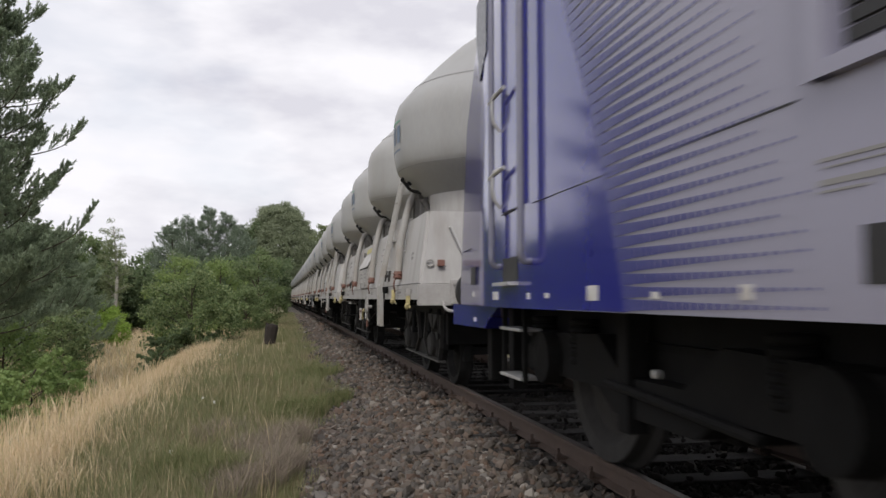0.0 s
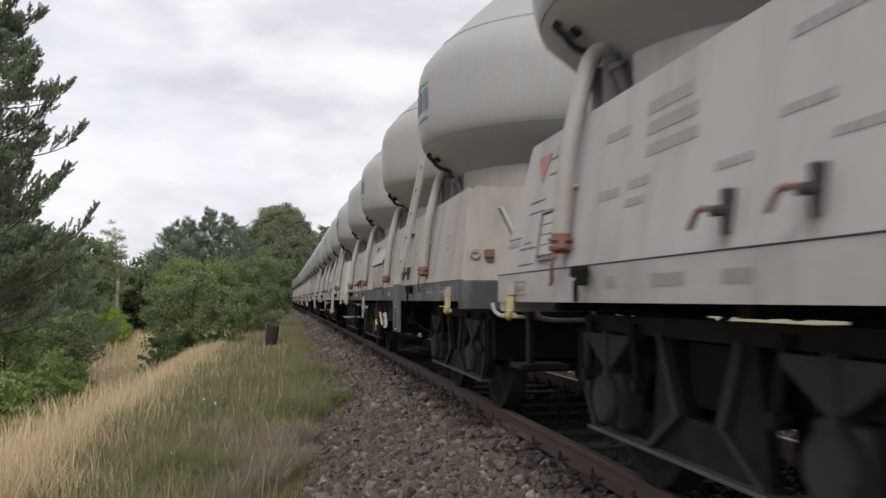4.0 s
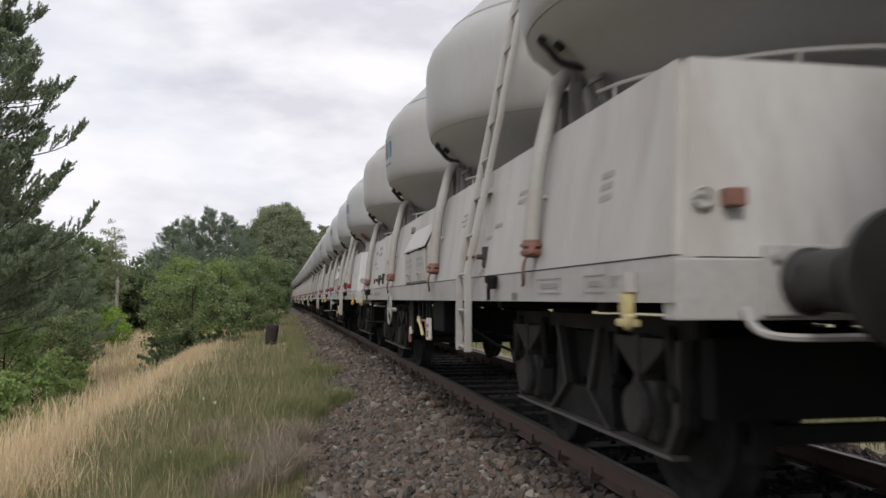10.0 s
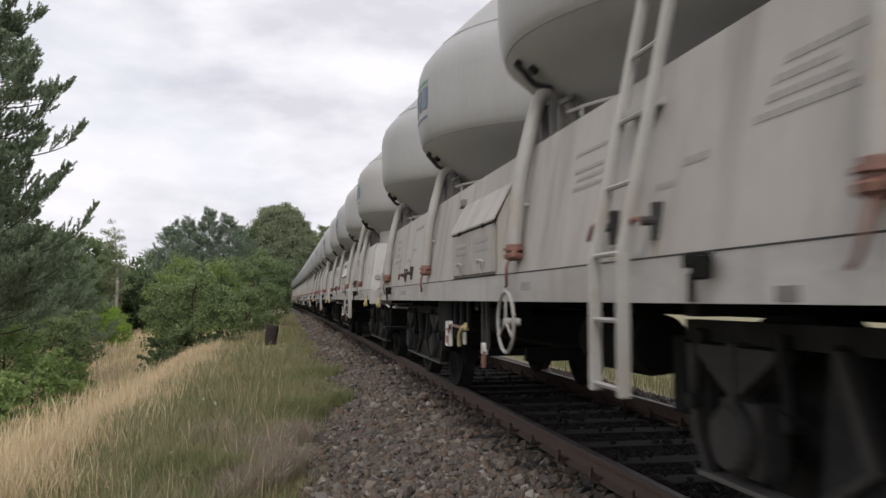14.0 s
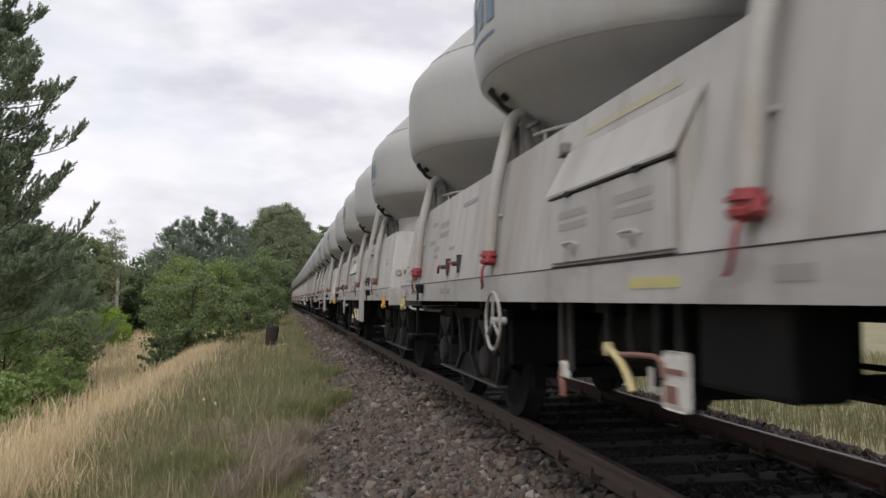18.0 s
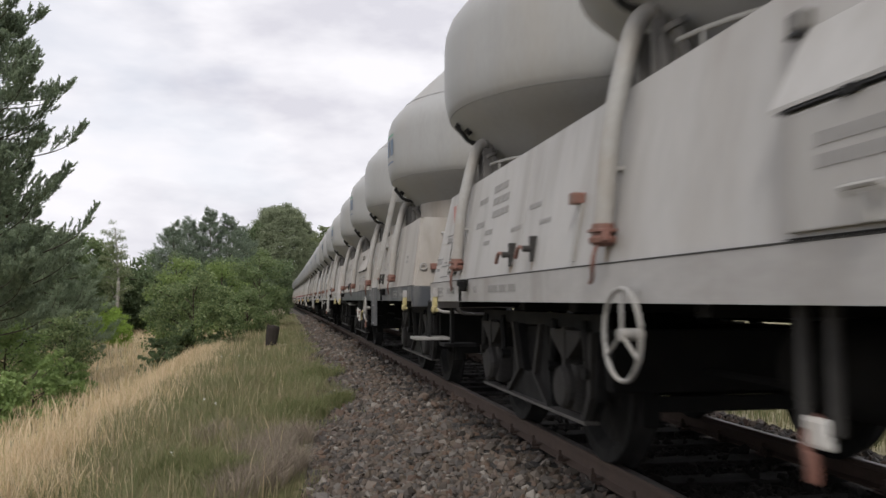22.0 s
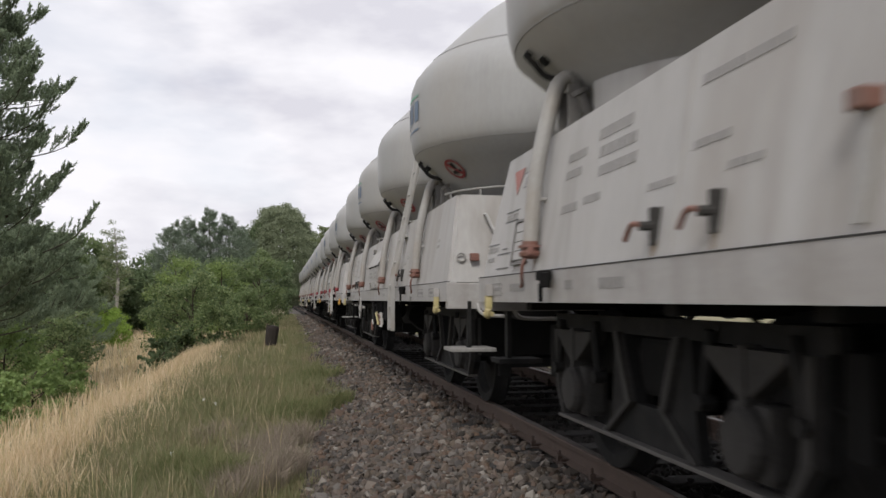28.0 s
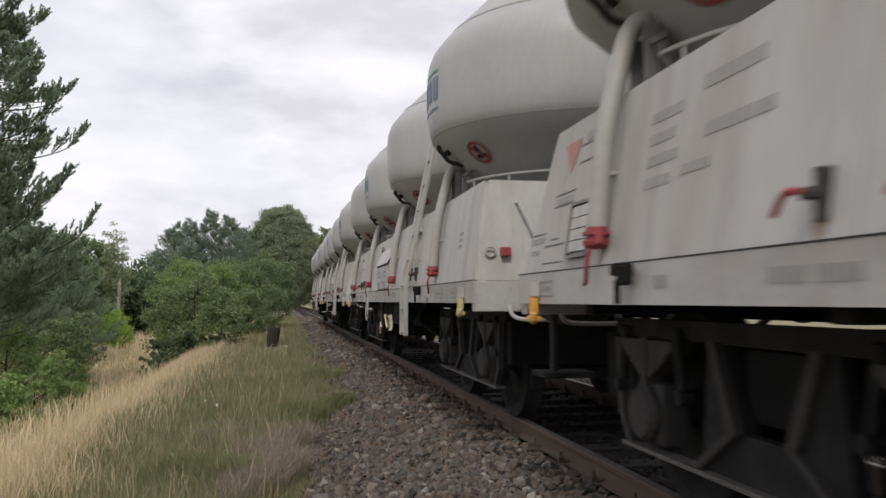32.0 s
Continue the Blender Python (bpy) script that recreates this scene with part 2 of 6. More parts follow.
def prism(bm, poly, axis, a, b):
    """A closed outline of (u, v) pulled along an axis: x (u=y, v=z), y (u=x, v=z) or z (u=x, v=y)."""
    def at(u, v, w):
        return {"x": (w, u, v), "y": (u, w, v), "z": (u, v, w)}[axis]
    va, vb = [bm.verts.new(at(u, v, a)) for u, v in poly], [bm.verts.new(at(u, v, b)) for u, v in poly]
    n = len(poly)
    bm.faces.new(va), bm.faces.new(vb[::-1])
    for i in range(n):
        bm.faces.new((va[i], vb[i], vb[(i + 1) % n], va[(i + 1) % n]))
    bmesh.ops.recalc_face_normals(bm, faces=bm.faces[:])
    return bm


def lathe(bm, profile, n=32, m=None):
    """A profile of (radius, z) turned round z, with closed ends."""
    rings = []
    m = m or Matrix()
    for r, z in profile:
        if r < 1e-5:
            rings.append([bm.verts.new(m @ Vector((0, 0, z)))])
        else:
            rings.append([bm.verts.new(m @ Vector((r * math.cos(2 * math.pi * i / n), r * math.sin(2 * math.pi * i / n), z))) for i in range(n)])
    fs = []
    for p, q in zip(rings, rings[1:]):
        for i in range(n):
            j = (i + 1) % n
            if len(p) == 1 and len(q) == 1:
                continue
            if len(p) == 1:
                fs.append(bm.faces.new((p[0], q[j], q[i])))
            elif len(q) == 1:
                fs.append(bm.faces.new((p[i], p[j], q[0])))
            else:
                fs.append(bm.faces.new((p[i], p[j], q[j], q[i])))
    for ring in (rings[0], rings[-1]):
        if len(ring) > 1:
            fs.append(bm.faces.new(ring))
    bmesh.ops.recalc_face_normals(bm, faces=fs)
    return bm


def tube(bm, pts, r, n=10, radii=None):
    """A round bar along a line of points."""
    pts = [Vector(p) for p in pts]
    rings = []
    up = Vector((0.13, 0.21, 0.97))
    for i, p in enumerate(pts):
        d = (pts[min(i + 1, len(pts) - 1)] - pts[max(i - 1, 0)]).normalized()
        a = d.cross(up)
        if a.length < 0.05:
            a = d.cross(Vector((1, 0, 0)))
        a.normalize()
        b = d.cross(a)
        rr = float(radii[i]) if radii else float(r)
        rings.append([bm.verts.new(p + rr * (math.cos(2 * math.pi * k / n) * a + math.sin(2 * math.pi * k / n) * b)) for k in range(n)])
    fs = []
    for p, q in zip(rings, rings[1:]):
        for k in range(n):
            fs.append(bm.faces.new((p[k], p[(k + 1) % n], q[(k + 1) % n], q[k])))
    fs.append(bm.faces.new(rings[0])), fs.append(bm.faces.new(rings[-1]))
    bmesh.ops.recalc_face_normals(bm, faces=fs)
    return bm


def smooth_line(pts, steps=5):
    """A rounded line through control points (Catmull-Rom)."""
    p = [Vector(q) for q in pts]
    p = [p[0] * 2 - p[1], *p, p[-1] * 2 - p[-2]]
    out = []
    for i in range(1, len(p) - 2):
        for s in range(steps):
            t = s / steps
            out.append(0.5 * ((2 * p[i]) + (p[i + 1] - p[i - 1]) * t + (2 * p[i - 1] - 5 * p[i] + 4 * p[i + 1] - p[i + 2]) * t * t
                              + (3 * p[i] - p[i - 1] - 3 * p[i + 1] + p[i + 2]) * t ** 3))
    out.append(p[-2])
    return out


def mesh_np(name, verts, faces, material, smooth=False):
    """A mesh from arrays: verts (n, 3) and faces (m, k), all with k corners."""
    me = bpy.data.meshes.new(name)
    n, (m, k) = len(verts), faces.shape
    me.vertices.add(n)
    me.vertices.foreach_set("co", np.ascontiguousarray(verts, dtype=np.float32).ravel())
    me.loops.add(m * k)
    me.loops.foreach_set("vertex_index", np.ascontiguousarray(faces, dtype=np.int32).ravel())
    me.polygons.add(m)
    me.polygons.foreach_set("loop_start", np.arange(m, dtype=np.int32) * k)
    me.polygons.foreach_set("use_smooth", np.full(m, smooth))
    me.update(calc_edges=True)
    me.materials.append(material)
    return me


rs = np.random.RandomState(7)


def rand_turn(n):
    """n random rotations as (n, 3, 3)."""
    q = rs.normal(size=(n, 4))
    q /= np.linalg.norm(q, axis=1)[:, None]
    w, x, y, z = q.T
    return np.stack([np.stack([1 - 2 * (y * y + z * z), 2 * (x * y - z * w), 2 * (x * z + y * w)], 1),
                     np.stack([2 * (x * y + z * w), 1 - 2 * (x * x + z * z), 2 * (y * z - x * w)], 1),
                     np.stack([2 * (x * z - y * w), 2 * (y * z + x * w), 1 - 2 * (x * x + y * y)], 1)], 1)


# ---- the lie of the land ----
TRACK_X = 2.655
BEND = 10000.0


def track_x(y):
    """The track's centre line: straight beside the camera, then a very wide bend."""
    return TRACK_X - np.maximum(y, 0.0) ** 2 / (2 * BEND)


PROFILE_X = np.array([-400, -60, -25, -14, -9.5, -7.6, -6.2, -5.3, -4.7, -4.1, -3.3, -2.7, -2.2, -1.6, -1.3, 1.3, 1.6, 2.3, 3.2, 5.0, 9.0, 20, 60, 400])
PROFILE_Z = np.array([-2.2, -1.9, -1.8, -1.75, -1.7, -1.55, -1.2, -0.84, -0.60, -0.49, -0.44, -0.42, -0.34, -0.22, -0.20, -0.20, -0.22, -0.36, -0.46, -0.5, -0.6, -0.8, -1.0, -1.2])


def ground_z(x, y):
    off = np.asarray(x) - track_x(np.asarray(y))
    z = np.interp(off, PROFILE_X, PROFILE_Z)
    rough = np.clip((np.abs(off) - 2.6) / 2.0, 0, 1)
    return z + rough * (0.05 * np.sin(off * 1.9 + y * 0.7) * np.sin(y * 0.9 - off * 0.6) + 0.035 * np.sin(off * 3.7 - y * 2.3))


SOIL = mat("dry_grassy_soil", (0.195, 0.172, 0.098), 0.95, 0, 0.35, 0.6, 0.3, 12, (0.16, 0.17, 0.075), 0.8, 0.35)
# gravel darker than the stones on it: shade of their gaps in the colour
GRAVEL = mat("grey_brown_gravel", (0.050, 0.041, 0.034), 0.9, 0, 0.45, 3, 0.6, 45, (0.10, 0.085, 0.07), 0.6, 1.4)

ys = np.concatenate([np.arange(-30, 60, 0.5), np.arange(60, 200, 4), np.arange(200, 2600, 60)])
offs = np.unique(np.concatenate([np.arange(-12, 12, 0.35), PROFILE_X, np.array([-1500, -900, 900, 1500])]))
gx, gy = np.meshgrid(offs, ys)
wx = gx + track_x(np.minimum(gy, 400.0))
gz = ground_z(wx, np.minimum(gy, 400.0)) - np.where(np.abs(gx) < 1.9, 0.05, 0.0)
nr, nc = gx.shape
idx = np.arange(nr * nc).reshape(nr, nc)
quads = np.stack([idx[:-1, :-1], idx[:-1, 1:], idx[1:, 1:], idx[1:, :-1]], -1).reshape(-1, 4)
ground = new("ground", mesh_np("ground", np.stack([wx, gy, gz], -1).reshape(-1, 3), quads, SOIL, True))
tagged(ground, "dry grassy railway embankment with lower meadow beside it", "ground", kind="structure")

# ballast bed: a raised strip of gravel under the track
off_b = np.array([-2.75, -2.45, -2.1, -1.75, -1.45, -1.2, -0.6, 0, 0.6, 1.2, 1.45, 1.75, 2.1, 2.45])
z_b = np.array([-0.47, -0.385, -0.31, -0.235, -0.192, -0.175, -0.172, -0.178, -0.172, -0.175, -0.192, -0.235, -0.33, -0.46])
ys_b = np.concatenate([np.arange(-20, 60, 0.4), np.arange(60, 420, 3)])
bx, by = np.meshgrid(off_b, ys_b)
edge = np.where(bx < -2.2, 0.05 * np.sin(by * 1.3) + 0.04 * np.sin(by * 3.1 + 1), 0)
bz = np.broadcast_to(z_b, bx.shape) + 0.012 * np.sin(by * 5 + bx * 7) * np.sin(by * 8.3 - bx * 4)
idx = np.arange(bx.size).reshape(bx.shape)
quads = np.stack([idx[:-1, :-1], idx[:-1, 1:], idx[1:, 1:], idx[1:, :-1]], -1).reshape(-1, 4)
ballast = new("ballast_bed", mesh_np("ballast_bed", np.stack([bx + edge + track_x(by), by, bz], -1).reshape(-1, 3), quads, GRAVEL, True))
tagged(ballast, "grey-brown gravel ballast bed under the railway track", "ballast", kind="structure")

# ---- the track ----
track = thing("railway_track", "single railway track with rusty rails on old wooden sleepers", "track", kind="structure")
RAIL = [(-0.055, -0.138), (0.055, -0.138), (0.055, -0.128), (0.011, -0.112), (0.008, -0.042), (0.031, -0.033), (0.033, -0.008),
        (0.024, -0.001), (-0.024, -0.001), (-0.033, -0.008), (-0.031, -0.033), (-0.008, -0.042), (-0.011, -0.112), (-0.055, -0.128)]
ys_r = np.concatenate([np.arange(-24, 60, 4.0), np.arange(60, 420, 12.0)])
for side in (-1, 1):
    bm = bmesh.new()
    rows = [[bm.verts.new((track_x(y) + side * 0.7535 + u, y, v)) for u, v in RAIL] for y in ys_r]
    for p, q in zip(rows, rows[1:]):
        for k in range(len(RAIL)):
            bm.faces.new((p[k], p[(k + 1) % len(RAIL)], q[(k + 1) % len(RAIL)], q[k]))
    bmesh.ops.recalc_face_normals(bm, faces=bm.faces[:])
    part("rail", bm, RAIL_RUST, track, "rusty steel rail")
    bm = bmesh.new()
    rows = [[bm.verts.new((track_x(y) + side * 0.7535 + u, y, 0.0005)) for u in (-0.023, 0.023)] for y in ys_r]
    for p, q in zip(rows, rows[1:]):
        bm.faces.new((p[0], p[1], q[1], q[0]))
    part("running_surface", bm, RAIL_TOP, track, "worn shiny rail head")

SLEEPER_Y = np.arange(-8, 62, 0.61)
bm = bmesh.new()
box(bm, -1.28, 1.28, -0.12, 0.12, -0.28, -0.141, 0.015)
first = part("sleeper", bm, SLEEPER, track)
first.matrix_basis = pose(track_x(SLEEPER_Y[0]), SLEEPER_Y[0], 0)
for i, y in enumerate(SLEEPER_Y[1:]):
    again(first, pose(track_x(y) + rs.uniform(-0.04, 0.04), y, rs.uniform(-0.012, 0.004), 0, 0, rs.uniform(-0.8, 0.8)))
bm = bmesh.new()
for y in np.arange(62, 240, 0.61):
    box(bm, track_x(y) - 1.28, track_x(y) + 1.28, y - 0.12, y + 0.12, -0.28, -0.144)
tagged(part("far_sleepers", bm, SLEEPER, track), kind="stuff")

bm = bmesh.new()
box(bm, -0.11, 0.11, -0.07, 0.07, -0.142, -0.126, 0.004)
for sx in (-0.083, 0.083):
    box(bm, sx - 0.018, sx + 0.018, -0.02, 0.02, -0.13, -0.085, 0.004)
    lathe(bm, [(0.013, 0), (0.013, 0.035), (0.0, 0.04)], 6, pose(sx, 0, -0.09))
    box(bm, sx * 0.62 - 0.03, sx * 0.62 + 0.03, -0.028, 0.028, -0.127, -0.108, 0.004)
plate = part("rail_fastening", bm, RAIL_RUST, track, "rusty base plate with screw spikes")
plate.matrix_basis = pose(track_x(SLEEPER_Y[0]) - 0.7535, SLEEPER_Y[0], 0)
for y in SLEEPER_Y[1:85]:
    again(plate, pose(track_x(y) - 0.7535, y, 0))
    again(plate, pose(track_x(y) + 0.7535, y, 0))

# ballast stones
ICO = bmesh.new()
bmesh.ops.create_icosphere(ICO, subdivisions=1, radius=1.0)
ICO.verts.ensure_lookup_table()
ico_v = np.array([v.co[:] for v in ICO.verts])
ico_f = np.array([[v.index for v in f.verts] for f in ICO.faces])
ICO.free()


def stones(name, x, y, z, size, material):
    n = len(x)
    shape = ico_v[None] * (1 + rs.uniform(-0.38, 0.38, (n, 12, 1)))
    shape = shape * (size[:, None] * np.stack([rs.uniform(0.7, 1.3, n), rs.uniform(0.7, 1.3, n), rs.uniform(0.5, 0.9, n)], 1))[:, None, :]
    v = np.einsum("nij,nkj->nki", rand_turn(n), shape) + np.stack([x, y, z], 1)[:, None, :]
    f = ico_f[None] + (np.arange(n) * 12)[:, None, None]
    return new(name, mesh_np(name, v.reshape(-1, 3), f.reshape(-1, 3), material))


STONE = island_mat("broken_ballast_stone", [(0.031, 0.028, 0.025), (0.070, 0.063, 0.057), (0.100, 0.081, 0.063), (0.060, 0.056, 0.054), (0.100, 0.067, 0.048), (0.132, 0.122, 0.112),
                                            (0.047, 0.038, 0.031), (0.115, 0.090, 0.071), (0.076, 0.070, 0.066), (0.082, 0.053, 0.039), (0.21, 0.195, 0.175)], 0.85)


# oil stain plus the train's shade, both put into the stones' colour
STONE_OILY_SHADED = island_mat("oily_ballast_stone", [(0.00936, 0.00864, 0.00792), (0.01872, 0.01656, 0.01512), (0.02592, 0.02304, 0.02088), (0.0144, 0.01296, 0.01152)], 0.8)


def bed_z(off):
    return np.interp(off, off_b, z_b)




def verge(y):
    """Where the grass gives way to gravel, as an offset from the track."""
    return np.interp(y, [3, 5, 7, 9.5, 12, 60], [-2.66, -2.6, -2.46, -2.15, -1.88, -1.85]) + 0.07 * np.sin(y * 2.3) + 0.05 * np.sin(y * 5.1 + 1)


parts_x, parts_y, parts_s = [], [], []
for y0, y1, o0, o1, n, s in ((2.5, 7, -2.55, -0.83, 10500, 0.026), (7, 13, -2.55, -0.83, 8200, 0.0285), (13, 28, -2.5, -0.83, 6500, 0.036),
                             (28, 60, -2.4, -0.9, 4000, 0.05), (1.0, 9, -0.65, 0.65, 6000, 0.026), (2, 14, 0.85, 2.3, 4000, 0.03), (9, 24, -0.65, 0.65, 2500, 0.035)):
    o, y = rs.uniform(o0, o1, n), rs.uniform(y0, y1, n)
    keep = (o > verge(y) - rs.exponential(0.10, n))
    parts_x.append(o[keep]), parts_y.append(y[keep]), parts_s.append((s * rs.lognormal(0, 0.28, n))[keep])
so, sy, ss = (np.concatenate(a) for a in (parts_x, parts_y, parts_s))
on_sleeper = (np.abs(so) < 1.28) & (np.abs((sy + 8) / 0.61 - np.round((sy + 8) / 0.61)) < 0.18)
keep = ~on_sleeper | (rs.uniform(size=len(so)) < np.where(so < -0.8, np.where(so < -1.15, 0.5, 0.2), 0.06))
so, sy, ss = so[keep], sy[keep], ss[keep]
lift = np.where((np.abs(so) < 1.28) & (np.abs((sy + 8) / 0.61 - np.round((sy + 8) / 0.61)) < 0.18), 0.05, 0.0)
under_train = np.abs(so) < 0.75
gravel = stones("oily_ballast_stones", (so + track_x(sy))[under_train], sy[under_train], (bed_z(so) + lift)[under_train], ss[under_train], STONE_OILY_SHADED)
tagged(gravel, "oily ballast stones between the rails, darkened as shade under the train", "gravel", kind="stuff")
so, sy, ss, lift = so[~under_train], sy[~under_train], ss[~under_train], lift[~under_train]
gravel = stones("ballast_stones", so + track_x(sy), sy, bed_z(so) + lift * 0.7 + rs.uniform(-0.018, 0.022, len(so)), ss, STONE)
tagged(gravel, "loose broken grey and brown ballast stones", "gravel", kind="stuff")

# ---- grass ----
def blades(name, x, y, z, height, width, lean, material):
    """Bent three-sided blades of grass."""
    n = len(x)
    a, b = rs.uniform(0, 2 * np.pi, n), rs.uniform(0, 2 * np.pi, n)
    across = np.stack([np.cos(a), np.sin(a), np.zeros(n)], 1) * (width / 2)[:, None]
    out = np.stack([np.cos(b), np.sin(b), np.zeros(n)], 1)
    up = np.array([0, 0, 1.0])
    base = np.stack([x, y, z], 1)
    mid = base + up * (height * 0.55)[:, None] + out * (lean * height * 0.25)[:, None]
    tip = base + up * (height * (1 - 0.25 * lean))[:, None] + out * (lean * height * 0.85)[:, None]
    v = np.stack([base - across, base + across, mid + across * 0.8, mid - across * 0.8, tip], 1)
    i = (np.arange(n) * 5)[:, None]
    f = np.concatenate([i + np.array([0, 1, 2]), i + np.array([0, 2, 3]), i + np.array([3, 2, 4])])
    return new(name, mesh_np(name, v.reshape(-1, 3), f, material))


DRY = island_mat("straw_grass", [(0.48, 0.37, 0.23), (0.66, 0.53, 0.36), (0.74, 0.61, 0.43), (0.56, 0.44, 0.27), (0.40, 0.36, 0.19)], 0.8, 0.4)
GREEN = island_mat("green_grass", [(0.135, 0.16, 0.07), (0.175, 0.195, 0.09), (0.235, 0.235, 0.125), (0.30, 0.265, 0.165), (0.15, 0.175, 0.08), (0.195, 0.205, 0.105)], 0.8, 0.35)
HEATH = island_mat("grey_heather", [(0.17, 0.14, 0.115), (0.25, 0.205, 0.165), (0.34, 0.28, 0.23), (0.14, 0.15, 0.085)], 0.85, 0.2)
WITHERED = island_mat("withered_grass", [(0.24, 0.20, 0.13), (0.32, 0.27, 0.18), (0.21, 0.20, 0.10), (0.38, 0.31, 0.21), (0.18, 0.18, 0.09)], 0.85, 0.3)
LUSH = island_mat("lush_grass", [(0.095, 0.12, 0.045), (0.14, 0.165, 0.065), (0.20, 0.21, 0.10), (0.25, 0.235, 0.13), (0.12, 0.145, 0.055)], 0.75, 0.35)
PETAL = island_mat("white_petals", [(0.75, 0.75, 0.72), (0.82, 0.82, 0.78)], 0.7, 0.2)
MEADOW = island_mat("meadow_grass", [(0.10, 0.118, 0.052), (0.15, 0.158, 0.076), (0.25, 0.22, 0.135), (0.12, 0.138, 0.06), (0.20, 0.185, 0.105)], 0.8, 0.15)


def sown(y0, y1, o0, o1, n):
    """Random spots, denser near the camera, as (x, y, offset from the track)."""
    y = y0 * (y1 / y0) ** rs.uniform(size=n) if y0 > 0 else rs.uniform(y0, y1, n)
    o = rs.uniform(o0, o1, n)
    return o + track_x(y), y, o


POST_AT = (-0.0195 * 24.5, 25.0)


def clear_post(x, y):
    """Trodden grass round the old post."""
    return np.where(np.hypot(x - POST_AT[0], (y - POST_AT[1] + 0.9) * 0.35) < 0.5, 0.35, 1.0)


def patchy(x, y, s, p=0.0):
    return np.sin(x * s + 1.3 * np.sin(y * s * 0.7 + p)) * np.sin(y * s * 0.8 + p + 0.9 * np.sin(x * s * 1.1))


# straw along the crest of the bank
x, y, o = sown(2.2, 60, -5.9, -3.6, 130000)
keep = rs.uniform(size=len(x)) < np.clip((np.interp(y, [4, 6, 9, 60], [-3.5, -3.95, -4.3, -4.4]) - o + 0.3 * patchy(x, y, 1.3, 4)) / 0.9, 0.10, 1)
x, y, o = x[keep], y[keep], o[keep]
h = rs.uniform(0.18, 0.5, len(x)) * np.clip(1.25 - np.abs(o + 4.9) / 1.5, 0.35, 1) * (1 + 0.25 * patchy(x, y, 2.1)) * clear_post(x, y)
tagged(blades("straw_grass", x, y, ground_z(x, y) - 0.02, h, rs.uniform(0.003, 0.006, len(x)) * (1 + y / 14), rs.uniform(0.1, 0.55, len(x)), DRY),
       "tall dry straw-coloured grass along the bank's crest", "grass", kind="stuff")
# greener grass between crest and ballast, in tufts
def tufts(name, label, material, n_tufts, per, mask, height, y0=2.2, y1=70, o0=-4.75, o1=-1.4):
    cx, cy, co = sown(y0, y1, o0, o1, n_tufts)
    keep = mask(cx, cy, co)
    cx, cy, co = cx[keep], cy[keep], co[keep]
    ch = rs.uniform(0.55, 1.35, len(cx))
    spread = rs.uniform(0.03, 0.09, len(cx)) * (1 + cy / 25)
    i = np.repeat(np.arange(len(cx)), per)
    x = cx[i] + rs.normal(size=len(i)) * spread[i]
    y = cy[i] + rs.normal(size=len(i)) * spread[i] * 1.3
    o = x - track_x(y)
    h = rs.uniform(height[0], height[1], len(i)) * ch[i] * np.clip(0.45 + (verge(y) - o) / 0.9, 0.3, 1) * clear_post(x, y)
    return tagged(blades(name, x, y, ground_z(x, y) - 0.02, h, rs.uniform(0.0022, 0.0042, len(i)) * (1 + y / 11), rs.uniform(0.15, 0.75, len(i)), material), label, "grass", kind="stuff")


on_bank = lambda x, y, o: o < verge(y) - 0.04 + 0.1 * patchy(x, y, 2.7, 2)
tufts("green_grass", "tufts of green grass beside the ballast", GREEN, 7600, 26, lambda x, y, o: (on_bank(x, y, o) & (patchy(x, y, 1.1, 1) > -0.55)) | ((rs.uniform(size=len(x)) < 0.10) & (y > 8.5) & (patchy(x, y, 1.9) > 0)), (0.10, 0.30))
tufts("withered_grass", "tufts of withered brownish grass on the bank", WITHERED, 3200, 18, lambda x, y, o: on_bank(x, y, o + 0.15) & (patchy(x, y, 1.3, 3) > -0.35), (0.10, 0.34))
# lush tussocks at the bank's foot and beside the gravel
lx, ly = [], []
for cx, cy, r, n in ((-0.74, 6.55, 0.36, 10000), (-0.46, 6.4, 0.22, 4000), (0.1, 9.3, 0.36, 5500), (0.52, 9.9, 0.26, 2800), (-0.25, 9.6, 0.4, 3500), (-1.6, 7.6, 0.5, 3000), (-1.3, 10.5, 0.6, 2600), (-0.6, 13.0, 0.7, 2600), (0.42, 13.5, 0.5, 2400)):
    rr, aa = r * rs.uniform(size=n) ** 0.6, rs.uniform(0, 2 * np.pi, n)
    lx.append(cx + rr * np.cos(aa)), ly.append(cy + 1.2 * rr * np.sin(aa))
x, y = np.concatenate(lx), np.concatenate(ly)
tagged(blades("lush_grass", x, y, ground_z(x, y) - 0.02, rs.uniform(0.10, 0.30, len(x)) * (1 + 0.3 * patchy(x, y, 6.0)), rs.uniform(0.0025, 0.0045, len(x)) * (1 + y / 14), rs.uniform(0.2, 0.8, len(x)), LUSH),
       "few lush dark green grass tussocks", "grass", kind="stuff")
tufts("thin_weeds", "thin weeds growing into the gravel's edge", GREEN, 900, 7, lambda x, y, o: (o > verge(y) - 0.1) & (o < verge(y) + 0.35), (0.04, 0.12), 3, 40, -2.8, -1.4)
# sparse straw stalks among it
x, y, o = sown(2.6, 40, -4.4, -2.7, 900)
h = rs.uniform(0.25, 0.5, len(x)) * clear_post(x, y)
tagged(blades("seed_stalks", x, y, ground_z(x, y) - 0.02, h, rs.uniform(0.002, 0.004, len(x)) * (1 + y / 14), rs.uniform(0.1, 0.4, len(x)), DRY),
       "thin dry seed stalks standing in the green grass", "grass", kind="stuff")
